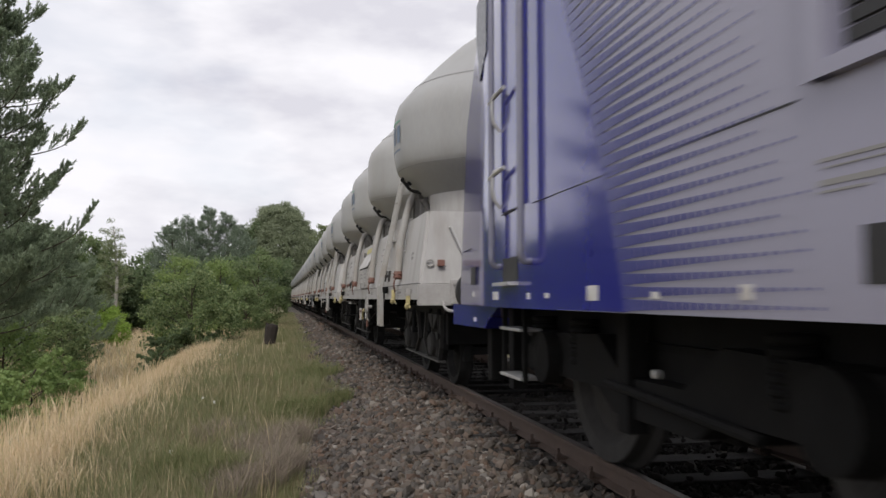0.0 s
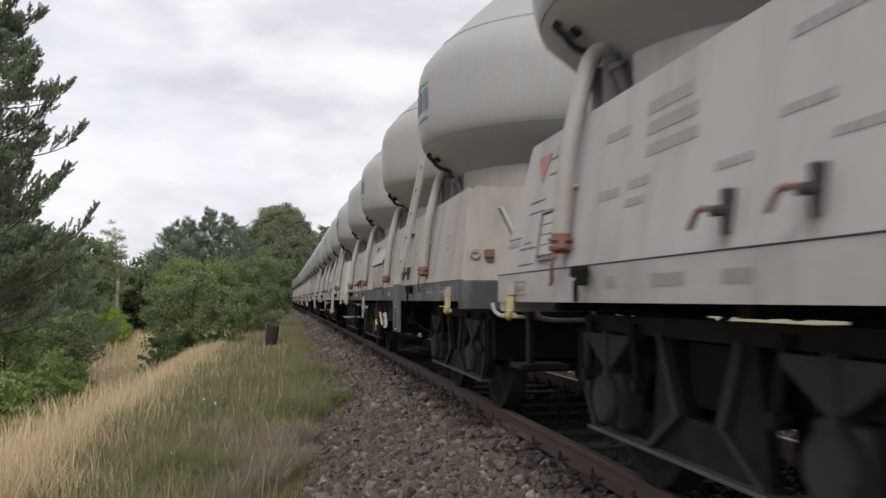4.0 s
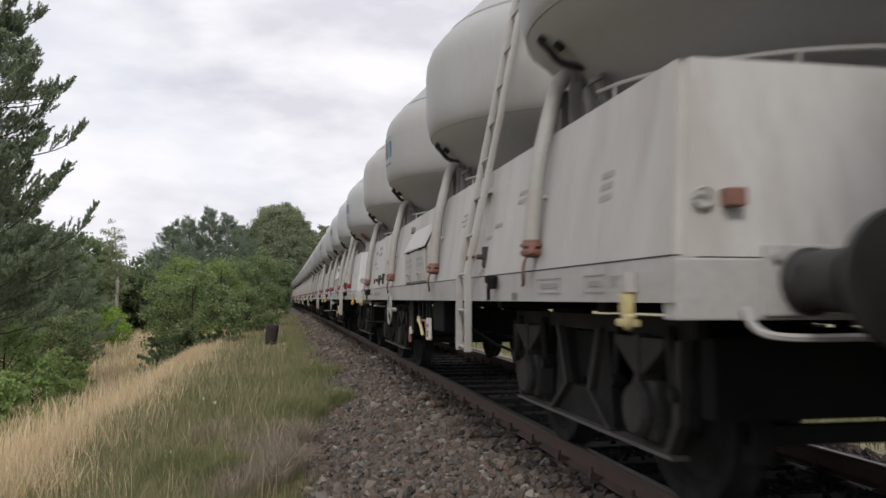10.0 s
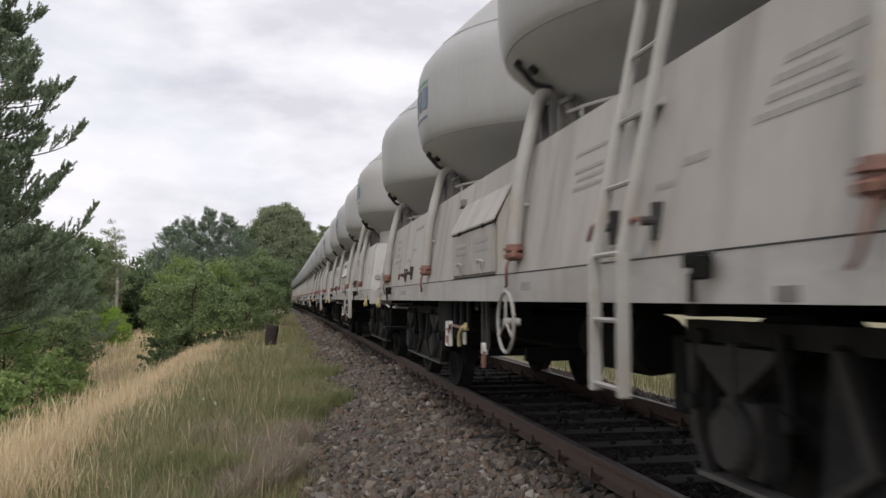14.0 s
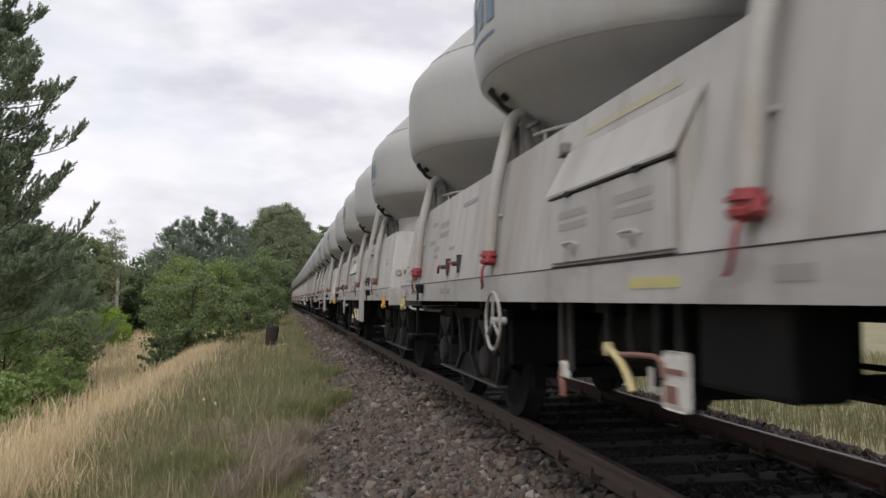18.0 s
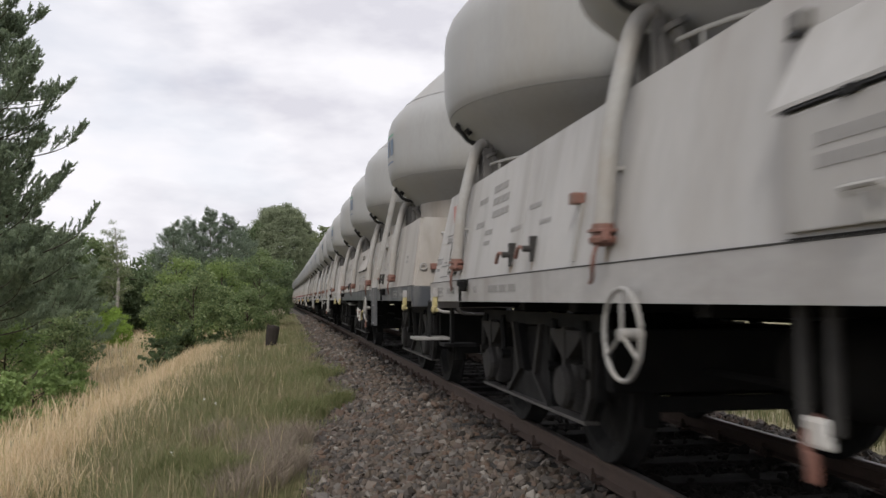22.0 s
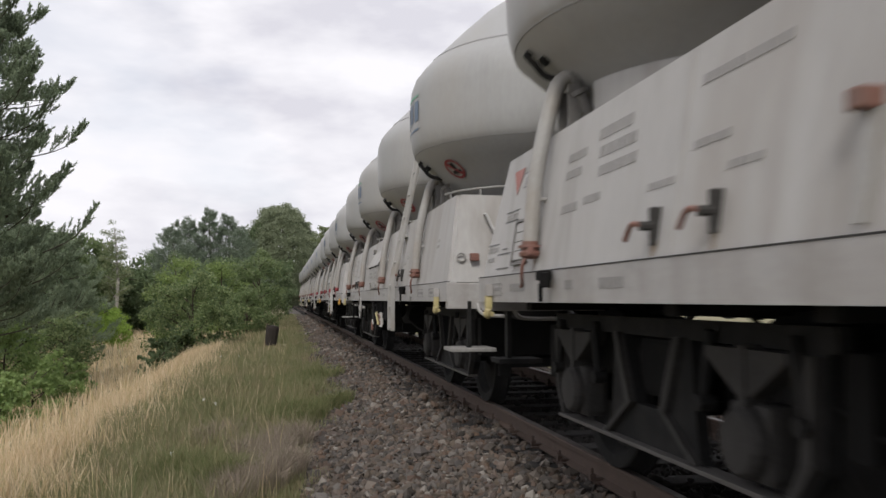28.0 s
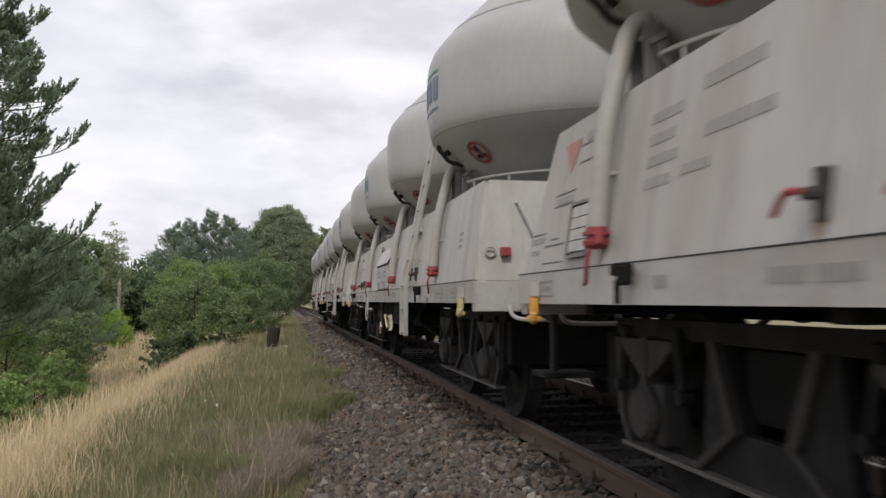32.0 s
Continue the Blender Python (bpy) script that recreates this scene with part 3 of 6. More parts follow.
# small white flower heads
x, y, o = sown(4.5, 20, -4.3, -2.9, 6)
z = ground_z(x, y) + rs.uniform(0.2, 0.36, len(x))
fl = np.repeat(np.stack([x, y, z], 1), 7, 0) + rs.normal(size=(len(x) * 7, 3)) * 0.008
tri = np.einsum("nij,kj->nki", rand_turn(len(fl)), np.array([[0, 0.009, 0], [0.008, -0.005, 0], [-0.008, -0.005, 0]])) + fl[:, None, :]
tagged(new("flower_heads", mesh_np("flower_heads", tri.reshape(-1, 3), np.arange(len(fl) * 3).reshape(-1, 3), PETAL)), "tiny white flower heads in the grass", "flowers", kind="stuff")
# heather tufts at the edge of the gravel
hx, hy = [], []
for cx, cy, r, n in ((-0.2, 6.15, 0.2, 3600), (-0.05, 6.6, 0.2, 3600), (-0.2, 7.3, 0.26, 3600), (0.02, 7.9, 0.22, 1800), (-0.36, 5.8, 0.16, 1200), (-0.6, 8.4, 0.26, 1200)):
    rr, aa = r * np.sqrt(rs.uniform(size=n)), rs.uniform(0, 2 * np.pi, n)
    hx.append(cx + rr * np.cos(aa)), hy.append(cy + 1.4 * rr * np.sin(aa))
x, y = np.concatenate(hx), np.concatenate(hy)
tagged(blades("heather", x, y, ground_z(x, y) - 0.02, rs.uniform(0.12, 0.34, len(x)), rs.uniform(0.0025, 0.005, len(x)), rs.uniform(0.3, 0.95, len(x)), HEATH),
       "withered grey-brown heather tufts beside the gravel", "heather", kind="stuff")
# meadow below the bank
x, y, o = sown(9, 110, -34, -6.0, 60000)
tagged(blades("meadow_grass", x, y, ground_z(x, y) - 0.03, rs.uniform(0.25, 0.7, len(x)), rs.uniform(0.008, 0.014, len(x)) * (1 + y / 30), rs.uniform(0.1, 0.6, len(x)), DRY),
       "dry straw-coloured meadow grass below the bank", "grass", kind="stuff")
# grass on the far side of the track
x, y, o = sown(1.5, 50, 2.35, 13, 60000)
tagged(blades("trackside_grass", x, y, ground_z(x, y) - 0.02, rs.uniform(0.12, 0.42, len(x)), rs.uniform(0.005, 0.009, len(x)) * (1 + y / 20), rs.uniform(0.1, 0.6, len(x)), MEADOW),
       "pale green grass beyond the track", "grass", kind="stuff")

# ---- trees and shrubs ----
LEAF_LIGHT = island_mat("light_green_leaves", [(0.145, 0.21, 0.07), (0.21, 0.285, 0.095), (0.27, 0.345, 0.13), (0.175, 0.245, 0.085)], 0.5, 0.5)
LEAF_MID = island_mat("mid_green_leaves", [(0.1144, 0.1672, 0.066), (0.1672, 0.2244, 0.0968), (0.2288, 0.2816, 0.1408), (0.1408, 0.1936, 0.0792)], 0.45, 0.5)
LEAF_DARK = island_mat("dark_green_leaves", [(0.10, 0.145, 0.075), (0.14, 0.19, 0.095), (0.18, 0.225, 0.12)], 0.6, 0.45)
LEAF_LIME = island_mat("lime_green_leaves", [(0.20, 0.30, 0.06), (0.26, 0.38, 0.08), (0.31, 0.42, 0.10)], 0.55, 0.5)
NEEDLE = island_mat("pine_needles", [(0.16, 0.205, 0.135), (0.23, 0.285, 0.19), (0.31, 0.37, 0.25), (0.19, 0.24, 0.15)], 0.6, 0.5)
NEEDLE_FAR = island_mat("dark_pine_needles", [(0.14, 0.185, 0.135), (0.20, 0.25, 0.18), (0.26, 0.31, 0.225)], 0.6, 0.5)
LEAF_FRESH = island_mat("bright_green_leaves", [(0.16, 0.24, 0.085), (0.22, 0.31, 0.11), (0.29, 0.38, 0.15), (0.19, 0.27, 0.095)], 0.5, 0.5)
LEAF_ROUND = island_mat("fresh_green_leaves", [(0.085, 0.13, 0.055), (0.14, 0.195, 0.08), (0.21, 0.27, 0.12), (0.30, 0.35, 0.18), (0.11, 0.16, 0.065)], 0.5, 0.42)
LEAF_OLIVE = island_mat("olive_green_leaves", [(0.17, 0.205, 0.115), (0.235, 0.275, 0.155), (0.30, 0.335, 0.195), (0.20, 0.245, 0.13)], 0.6, 0.5)


LEAF_GREY = island_mat("grey_olive_leaves", [(0.19, 0.225, 0.145), (0.25, 0.29, 0.185), (0.31, 0.345, 0.23), (0.215, 0.255, 0.165)], 0.6, 0.5)


def spot(u, depth):
    """World x, y at a lateral share u (left of the track's end is negative) and a depth."""
    x = u * depth
    return x, (depth - 0.185 * x) / 0.983


def leaf_mesh(name, centres, n, spread, size, material, droop=0.0):
    """n leaves scattered round cluster centres; each a small folded rhomb."""
    c = centres[rs.randint(len(centres), size=n)]
    p = c + np.clip(rs.normal(size=(n, 3)), -1.7, 1.7) * spread
    s = size * rs.uniform(0.6, 1.4, n)
    shape = np.array([[0, -0.5, 0], [0.28, 0, 0.06], [0, 0.5, 0], [-0.28, 0, 0.06]])
    v = np.einsum("nij,kj->nki", rand_turn(n), shape) * s[:, None, None] + p[:, None, :]
    f = np.arange(n * 4).reshape(-1, 4)
    return mesh_np(name, v.reshape(-1, 3), f, material)


def limbs(bm, trunk_top, base, height, n, reach, r0, low=0.25, rise=0.55):
    """Limbs from a trunk; returns their outer points."""
    ends = []
    for i in range(n):
        f = low + (0.95 - low) * (i + rs.uniform(0, 1)) / n
        p = Vector(base).lerp(Vector(trunk_top), f)
        a = i * 2.4 + rs.uniform(-0.5, 0.5)
        l = reach * (1 - 0.55 * abs(f - 0.5)) * rs.uniform(0.7, 1.1)
        q = p + Vector((math.cos(a) * l, math.sin(a) * l, rise * l * rs.uniform(0.5, 1.3)))
        m = (p + q) / 2 + Vector((0, 0, 0.12 * l))
        tube(bm, [p, m, q], 0.02, 5, [r0 * (1 - f) * 0.5 + 0.008, r0 * 0.25 + 0.006, 0.005])
        ends += [q, (m + q) / 2, m]
    return ends


def broadleaf(name, label, x, y, top, width, leaves, size, material, bark=BARK, fullness=0.5, low=0.15, clumps=60, group="", lean=0.0, rough=(0.82, 1.08), reach=0.5):
    """A tree or shrub: trunk, limbs and a ragged crown of leaf clumps filling an egg shape."""
    z0 = float(ground_z(x, y)) - 0.05
    h = top - z0
    t = thing(name, label, "shrub" if "shrub" in name else "tree", group)
    t.matrix_basis = pose(x, y, z0)
    bm = bmesh.new()
    r0 = max(0.025, 0.022 * h)
    tip = Vector((lean * h, 0, h * 0.92))
    tube(bm, smooth_line([(0, 0, 0), (rs.uniform(-0.05, 0.05) * h, rs.uniform(-0.04, 0.04) * h, h * 0.45), tip], 4), r0, 7, list(np.linspace(r0, r0 * 0.15, 9)))
    ends = limbs(bm, tip, (0, 0, 0), h, min(60, max(8, clumps // 5)), width * reach, r0, low)
    part("trunk", bm, bark, t)
    # clump centres: inside an egg, pushed towards its skin, plus the limbs' ends
    n = clumps
    d = rs.normal(size=(n, 3))
    d /= np.linalg.norm(d, axis=1)[:, None]
    rad = rs.uniform(fullness, 1.0, n) ** 0.6 * rs.uniform(*rough, n)
    zc, zr = h * (low + 1) / 2, h * (1 - low) / 2
    cen = d * rad[:, None] * np.array([width / 2, width / 2, zr]) * np.clip(1 - 0.25 * d[:, 2:3], 0.6, 1.2) ** np.array([1, 1, 0]) + np.array([lean * h * 0.5, 0, zc])
    cen = np.concatenate([cen, np.array([e[:] for e in ends])])
    cl = min(width, h) * (0.062 if width < 8 else 0.028)
    ob = new("crown", leaf_mesh("crown", cen, leaves, np.array([cl, cl, cl * 0.75]), size, material))
    ob.parent = t
    return t


def pine(name, label, x, y, top, width, tufts, needles, length, material=NEEDLE, low=0.12, whorls=11, group="", twig=1.0, rise=0.8, taper=0.7, limbs_each=5, short=0.6):
    """A pine: trunk, whorls of up-turned branches with side twigs, needle brushes along the twigs."""
    z0 = float(ground_z(x, y)) - 0.05
    h = top - z0
    t = thing(name, label, "tree", group)
    t.matrix_basis = pose(x, y, z0)
    bm = bmesh.new()
    tube(bm, smooth_line([(0, 0, 0), (0.02 * h, 0.01 * h, h * 0.5), (0, 0, h)], 4), 0.1, 8, list(np.linspace(0.02 * h, 0.006, 9)))
    twigs, share = [], []
    for w in range(whorls):
        f = low + (0.97 - low) * w / (whorls - 1)
        for k in range(limbs_each + (w % 2)):
            a = k * 2 * math.pi / (limbs_each + 0.3) + w * 1.1 + rs.uniform(-0.35, 0.35)
            l = width / 2 * (1 - f) ** taper * rs.uniform(0.5, 1.15) * min(1, short + 2 * f) + 0.1
            zf = f * h + rs.uniform(-0.06, 0.06) * h
            lift = rise * rs.uniform(0.2, 1.7)
            sweep = rs.uniform(-0.25, 0.25)
            out = Vector((math.cos(a), math.sin(a), 0))
            across = out.cross(Vector((0, 0, 1))) * sweep * l
            pts = smooth_line([Vector((0, 0, zf)), out * l * 0.5 + across * 0.3 + Vector((0, 0, zf + 0.2 * lift * l)), out * l * 0.85 + across * 0.8 + Vector((0, 0, zf + 0.55 * lift * l)), out * l + across + Vector((0, 0, zf + lift * l))], 4)
            tube(bm, pts, 0.01, 4, list(np.linspace(0.008 + 0.007 * l, 0.004, len(pts))))
            for i in range(3, len(pts)):
                for sgn in (-1, 1):
                    tw = (0.14 * twig + 0.22 * l * (1 - i / len(pts))) * rs.uniform(0.6, 1.3)
                    sd = (out.cross(Vector((0, 0, 1))) * sgn * 0.8 + out * 0.45 + Vector((0, 0, rs.uniform(0.4, 1.3)))).normalized()
                    end = pts[i] + sd * tw
                    twigs.append((pts[i], end))
                    share.append(0.5)
                    for g in (0.35, 0.65, 0.95):
                        up = (Vector((rs.uniform(-0.5, 0.5), rs.uniform(-0.5, 0.5), 0.9)) + out * 0.45).normalized()
                        root = pts[i].lerp(end, g)
                        twigs.append((root, root + (up + sd * 0.25).normalized() * (0.15 * twig + 0.25 * tw) * rs.uniform(0.7, 1.4)))
                        share.append(1.5)
            twigs.append((pts[-3], pts[-1] + (pts[-1] - pts[-2]).normalized() * 0.12))
            share.append(1.5)
    twigs.append((Vector((0, 0, h * 0.93)), Vector((0, 0, h * 1.02))))
    share.append(2.0)
    part("trunk", bm, BARK, t)
    # needles stand round each twig and point forward
    a, b = np.array([p[:] for p, _ in twigs]), np.array([q[:] for _, q in twigs])
    ln = np.linalg.norm(b - a, axis=1)
    pick = rs.choice(len(a), size=needles, p=ln * np.array(share) / (ln * np.array(share)).sum())
    s = rs.uniform(0.3, 1.08, needles)[:, None]
    d = (b - a)[pick] / ln[pick][:, None]
    side = rs.normal(size=(needles, 3))
    side -= d * (side * d).sum(1)[:, None]
    side /= np.linalg.norm(side, axis=1)[:, None]
    root = a[pick] + (b - a)[pick] * s
    tip = root + (d * 0.8 + side * 0.7) * (length * rs.uniform(0.7, 1.2, needles))[:, None]
    wide = np.cross(d, side) * (length * tufts)
    v = np.stack([root - wide, root + wide, tip + wide * 0.5, tip - wide * 0.5], 1)
    ob = new("crown", mesh_np("crown", v.reshape(-1, 3), np.arange(needles * 4).reshape(-1, 4), material))
    ob.parent = t
    return t


# tall pine on the lower ground beside the bank
x, y = spot(-0.384, 19.0)
pine("pine_tree", "tall young Scots pine with ragged up-turned branches", x, y, 8.1, 6.2, 0.2, 310000, 0.06, whorls=19, low=0.2, rise=0.36, taper=0.42, limbs_each=8, twig=1.0, short=0.22)
x, y = spot(-0.345, 32.0)
pine("pine_tree", "dense dark pine behind the tall one", x, y, 4.5, 7.6, 0.09, 100000, 0.11, whorls=15, low=0.04, rise=0.4, limbs_each=7)
x, y = spot(-0.27, 36.0)
pine("pine_tree", "low dark pine beside the dense one", x, y, 3.3, 5.6, 0.09, 60000, 0.11, whorls=13, low=0.04, rise=0.4, limbs_each=7)
for u, d, top, w, leaves, m_ in ((-0.335, 50, 5.2, 6.2, 16000, LEAF_DARK), (-0.285, 55, 5.6, 6.0, 16000, LEAF_DARK), (-0.25, 60, 5.7, 5.6, 14000, LEAF_MID), (-0.31, 44, 2.6, 5.0, 12000, LEAF_DARK),
                                 (-0.20, 66, 3.9, 5.6, 10000, LEAF_DARK), (-0.165, 68, 3.2, 6.0, 10000, LEAF_DARK), (-0.235, 62, 3.4, 5.0, 9000, LEAF_DARK)):
    x, y = spot(u, d)
    broadleaf("broadleaf_tree", "dark green bushy tree at the meadow's edge", x, y, top, w, leaves, 0.13 + d * 0.002, m_, fullness=0.3, low=0.02, clumps=90, group="trees at the meadow's edge")
x, y = spot(-0.2065, 58)
broadleaf("birch_tree", "slender young birch with thin hanging foliage", x, y, 6.7, 2.3, 9000, 0.10, LEAF_OLIVE, BARK_PALE, 0.05, 0.1, 90)
# far pines and the great round crown
for u, d, top, w, n in ((-0.137, 86, 9.4, 5.2, 9000), (-0.118, 90, 10.2, 5.4, 10000), (-0.094, 92, 11.4, 4.4, 10000), (-0.072, 94, 10.9, 6.0, 12000), (-0.155, 88, 6.6, 5.0, 8000), (-0.055, 98, 10.0, 5.4, 10000)):
    x, y = spot(u, d)
    pine("pine_tree", "distant dark green pine", x, y, top - 1.1, w * 2.0, 0.12, int(n * 4.4), 0.15, NEEDLE_FAR, low=0.05, whorls=24, group="distant pines", twig=1.9, rise=0.35, taper=0.85, limbs_each=8)
x, y = spot(-0.008, 128)
broadleaf("lime_tree", "great round-topped broadleaf tree", x, y, 15.7, 12.6, 150000, 0.24, LEAF_GREY, fullness=0.8, low=0.0, clumps=1600, rough=(0.9, 1.03), reach=0.33)
for u, d, top, w in ((0.047, 118, 12.4, 4.2), (-0.036, 125, 12.5, 7), (0.03, 150, 11.5, 6), (0.012, 170, 8, 9), (-0.02, 110, 6, 7), (-0.06, 85, 5, 7), (-0.10, 75, 4.2, 6), (0.0, 150, 6, 9)):
    x, y = spot(u, d)
    broadleaf("broadleaf_tree", "distant broadleaf tree by the railway line", x, y, top, w, 9000, 0.30, LEAF_DARK if w > 5 else LEAF_OLIVE, fullness=0.4, low=0.02, clumps=110, group="trees by the line")
# shrubs; the dark leaves at (-0.118, 26) are added as the round one's shaded base
for u, d, top, w, n, m_, lab, full in ((-0.112, 27, 1.62, 3.0, 15000, LEAF_ROUND, "rounded fresh-green shrub on the bank's slope", 0.75), (-0.132, 36, 2.75, 2.6, 8000, LEAF_LIGHT, "light green shrub behind the others", 0.5),
                                       (-0.034, 38, 3.2, 2.5, 9000, LEAF_MID, "tall green shrub at the bank's crest", 0.5), (-0.078, 41, 3.0, 2.6, 8000, LEAF_LIGHT, "light green shrub at the bank's foot", 0.5),
                                       (-0.048, 33, 1.35, 1.9, 5000, LEAF_MID, "low green shrub on the crest", 0.5), (-0.214, 46, 0.55, 2.9, 9000, LEAF_LIME, "bright lime-green shrub in the meadow", 0.6),
                                       (-0.330, 21, 0.35, 1.7, 6000, LEAF_FRESH, "small light green shrub below the bank", 0.6), (-0.262, 27, 0.5, 2.0, 6500, LEAF_ROUND, "small oak-like shrub in the meadow", 0.5),
                                       (-0.300, 18.5, -0.6, 2.0, 6500, LEAF_FRESH, "low leafy shrub below the bank", 0.6), (-0.262, 20.5, -0.75, 1.5, 4500, LEAF_FRESH, "low leafy shrub below the bank", 0.6),
                                       (-0.345, 15.5, -0.6, 1.5, 4500, LEAF_FRESH, "low leafy shrub below the bank", 0.6), (-0.118, 26, -0.1, 2.4, 6000, LEAF_DARK, "low dark leafage at the bank's foot, for the round shrub's shaded base", 0.4), (-0.150, 24, -0.62, 1.2, 2600, LEAF_DARK, "low dark leafage at the bank's foot, for the round shrub's shaded base", 0.5)):
    x, y = spot(u, d)
    broadleaf("shrub", lab, x, y, top, w, n, 0.06 + d * 0.0011, m_, fullness=full, low=0.0, clumps=64, rough=(0.78, 1.1))

# far woodland that closes the view
cen = np.concatenate([np.stack([(-420 + 18 * i) + rs.uniform(-6, 6, 8), np.full(8, 260.0 + 30 * math.sin(i)) + rs.uniform(-8, 8, 8), rs.uniform(0, 9, 8)], 1) for i in range(23)])
woods = new("woodland", leaf_mesh("woodland", cen, 40000, np.array([5, 4, 2.2]), 1.0, LEAF_DARK))
tagged(woods, "far dark woodland along the horizon", "woodland", kind="stuff")

# old wooden post stump at the bank's crest
x, y = spot(-0.0195, 24.5)
post = thing("wooden_post", "short weathered dark wooden post stump in the grass", "post")
post.matrix_basis = pose(x, y, float(ground_z(x, y)) - 0.05, 0, 7, 20)
bm = bmesh.new()
lathe(bm, [(0.17, 0), (0.18, 0.3), (0.20, 0.60), (0.18, 0.68), (0.0, 0.65)], 10)
for v in bm.verts:
    v.co.x += rs.uniform(-0.012, 0.012)
    v.co.z += rs.uniform(-0.02, 0.02) if v.co.z > 0.4 else 0
part("log", bm, STUMP, post)

# the bank and the ballast go on behind the camera's stand
away = lambda x, y, o: (np.hypot(x, y) > 0.7) & (o < verge(y) - 0.04)
tufts("green_grass", "tufts of green grass beside the ballast", GREEN, 2600, 14, away, (0.08, 0.22), -7, 2.3, -6.5, -1.4)
tufts("withered_grass", "tufts of withered brownish grass on the bank", WITHERED, 2600, 14, away, (0.08, 0.24), -7, 2.3, -6.5, -1.4)
y, o = rs.uniform(-8, 2.4, 30000), rs.uniform(-6.6, -3.4, 30000)
keep = (rs.uniform(size=len(y)) < np.clip((-3.5 - o) / 0.9, 0.08, 1)) & (np.hypot(o + TRACK_X, y) > 0.7)
y, o = y[keep], o[keep]
x = o + track_x(y)
tagged(blades("straw_grass", x, y, ground_z(x, y) - 0.02, rs.uniform(0.16, 0.42, len(x)), rs.uniform(0.003, 0.006, len(x)), rs.uniform(0.1, 0.55, len(x)), DRY),
       "dry straw-coloured grass along the bank behind the camera's stand", "grass", kind="stuff")
o, y = np.concatenate([rs.uniform(-2.55, -0.85, 9000), rs.uniform(0.85, 2.3, 4000)]), rs.uniform(-7, 2.4, 13000)
keep = o > verge(y) - rs.exponential(0.10, len(o))
o, y = o[keep], y[keep]
gravel = stones("ballast_stones", o + track_x(y), y, bed_z(o), 0.03 * rs.lognormal(0, 0.28, len(o)), STONE)
tagged(gravel, "loose broken grey and brown ballast stones", "gravel", kind="stuff")

# ---- cement wagons ----
WAGON_LENGTH = 13.02
BODY = 11.84          # body length, without buffers
AFT = 11.92           # from which the fittings near the trailing end are set out
FRONT = -5.96         # the end that leads
SIDE = 1.375          # half width over the sills
SILL_Z0, SILL_Z1, TOP_Z = 0.946, 1.105, 1.85
SILO_AT = (1.41, 4.49, 7.57, 10.64)


def face_x(z):
    """The leaning side panel's half width at a height."""
    return 1.36 - (z - SILL_Z1) * 0.155


def plaque(bm, f0, f1, z0, z1, lift=0.004, lean=True):
    """A thin slab on the near side panel (or upright on the sill)."""
    for_z = (lambda z: -face_x(z) - lift) if lean else (lambda z: -SIDE - lift)
    a = [(for_z(z) , FRONT + f, z) for f, z in ((f0, z0), (f1, z0), (f1, z1), (f0, z1))]
    va = [bm.verts.new(p) for p in a]
    vb = [bm.verts.new((p[0] + lift + 0.003, p[1], p[2])) for p in a]
    bm.faces.new(va), bm.faces.new(vb[::-1])
    for i in range(4):
        bm.faces.new((va[i], vb[i], vb[(i + 1) % 4], va[(i + 1) % 4]))


def wheel_profile(bm, x, s):
    """One wheel on the axle, s: the outer side's direction."""
    m = pose(x, 0, 0, 0, 90 * s, 0)
    lathe(bm, [(0.0, 0.03), (0.09, 0.03), (0.12, 0.0), (0.34, -0.015), (0.385, 0.045), (0.455, 0.05), (0.462, -0.03), (0.49, -0.062), (0.485, -0.085), (0.40, -0.085), (0.36, -0.045), (0.1, -0.04), (0.0, -0.08)], 40, m)


def side_frame(s):
    """One bogie side: a top beam, pedestals with slanting legs and a lower web round the middle."""
    bm = bmesh.new()
    x0, x1 = (0.93, 0.985) if s > 0 else (-0.985, -0.93)
    prism(bm, [(-1.36, 0.79), (1.36, 0.79), (1.36, 0.875), (-1.36, 0.875)], "x", x0, x1)
    # pressed plate between the axles, with wide slanting legs and a low keel
    prism(bm, [(-0.40, 0.82), (-0.30, 0.82), (-0.14, 0.46), (0.14, 0.46), (0.30, 0.82), (0.40, 0.82), (0.47, 0.30), (0.56, 0.26), (-0.56, 0.26), (-0.47, 0.30)], "x", x0, x1)
    for k in (-1, 1):
        prism(bm, [(k * 1.19, 0.82), (k * 1.32, 0.82), (k * 1.28, 0.40), (k * 1.16, 0.262), (k * 1.10, 0.262), (k * 1.16, 0.42)], "x", x0, x1)
        for a, b in ((0.63, 0.57), (1.17, 1.23)):
            tube(bm, [(x0 - 0.03, k * a, 0.84), (x0 - 0.03, k * b, 0.56)], 0.022, 6)
            lathe(bm, [(0.0, -0.05), (0.035, -0.05), (0.035, 0.02), (0.0, 0.02)], 8, pose(x0 - 0.01, k * b, 0.55, 0, 90, 0))
    return bm


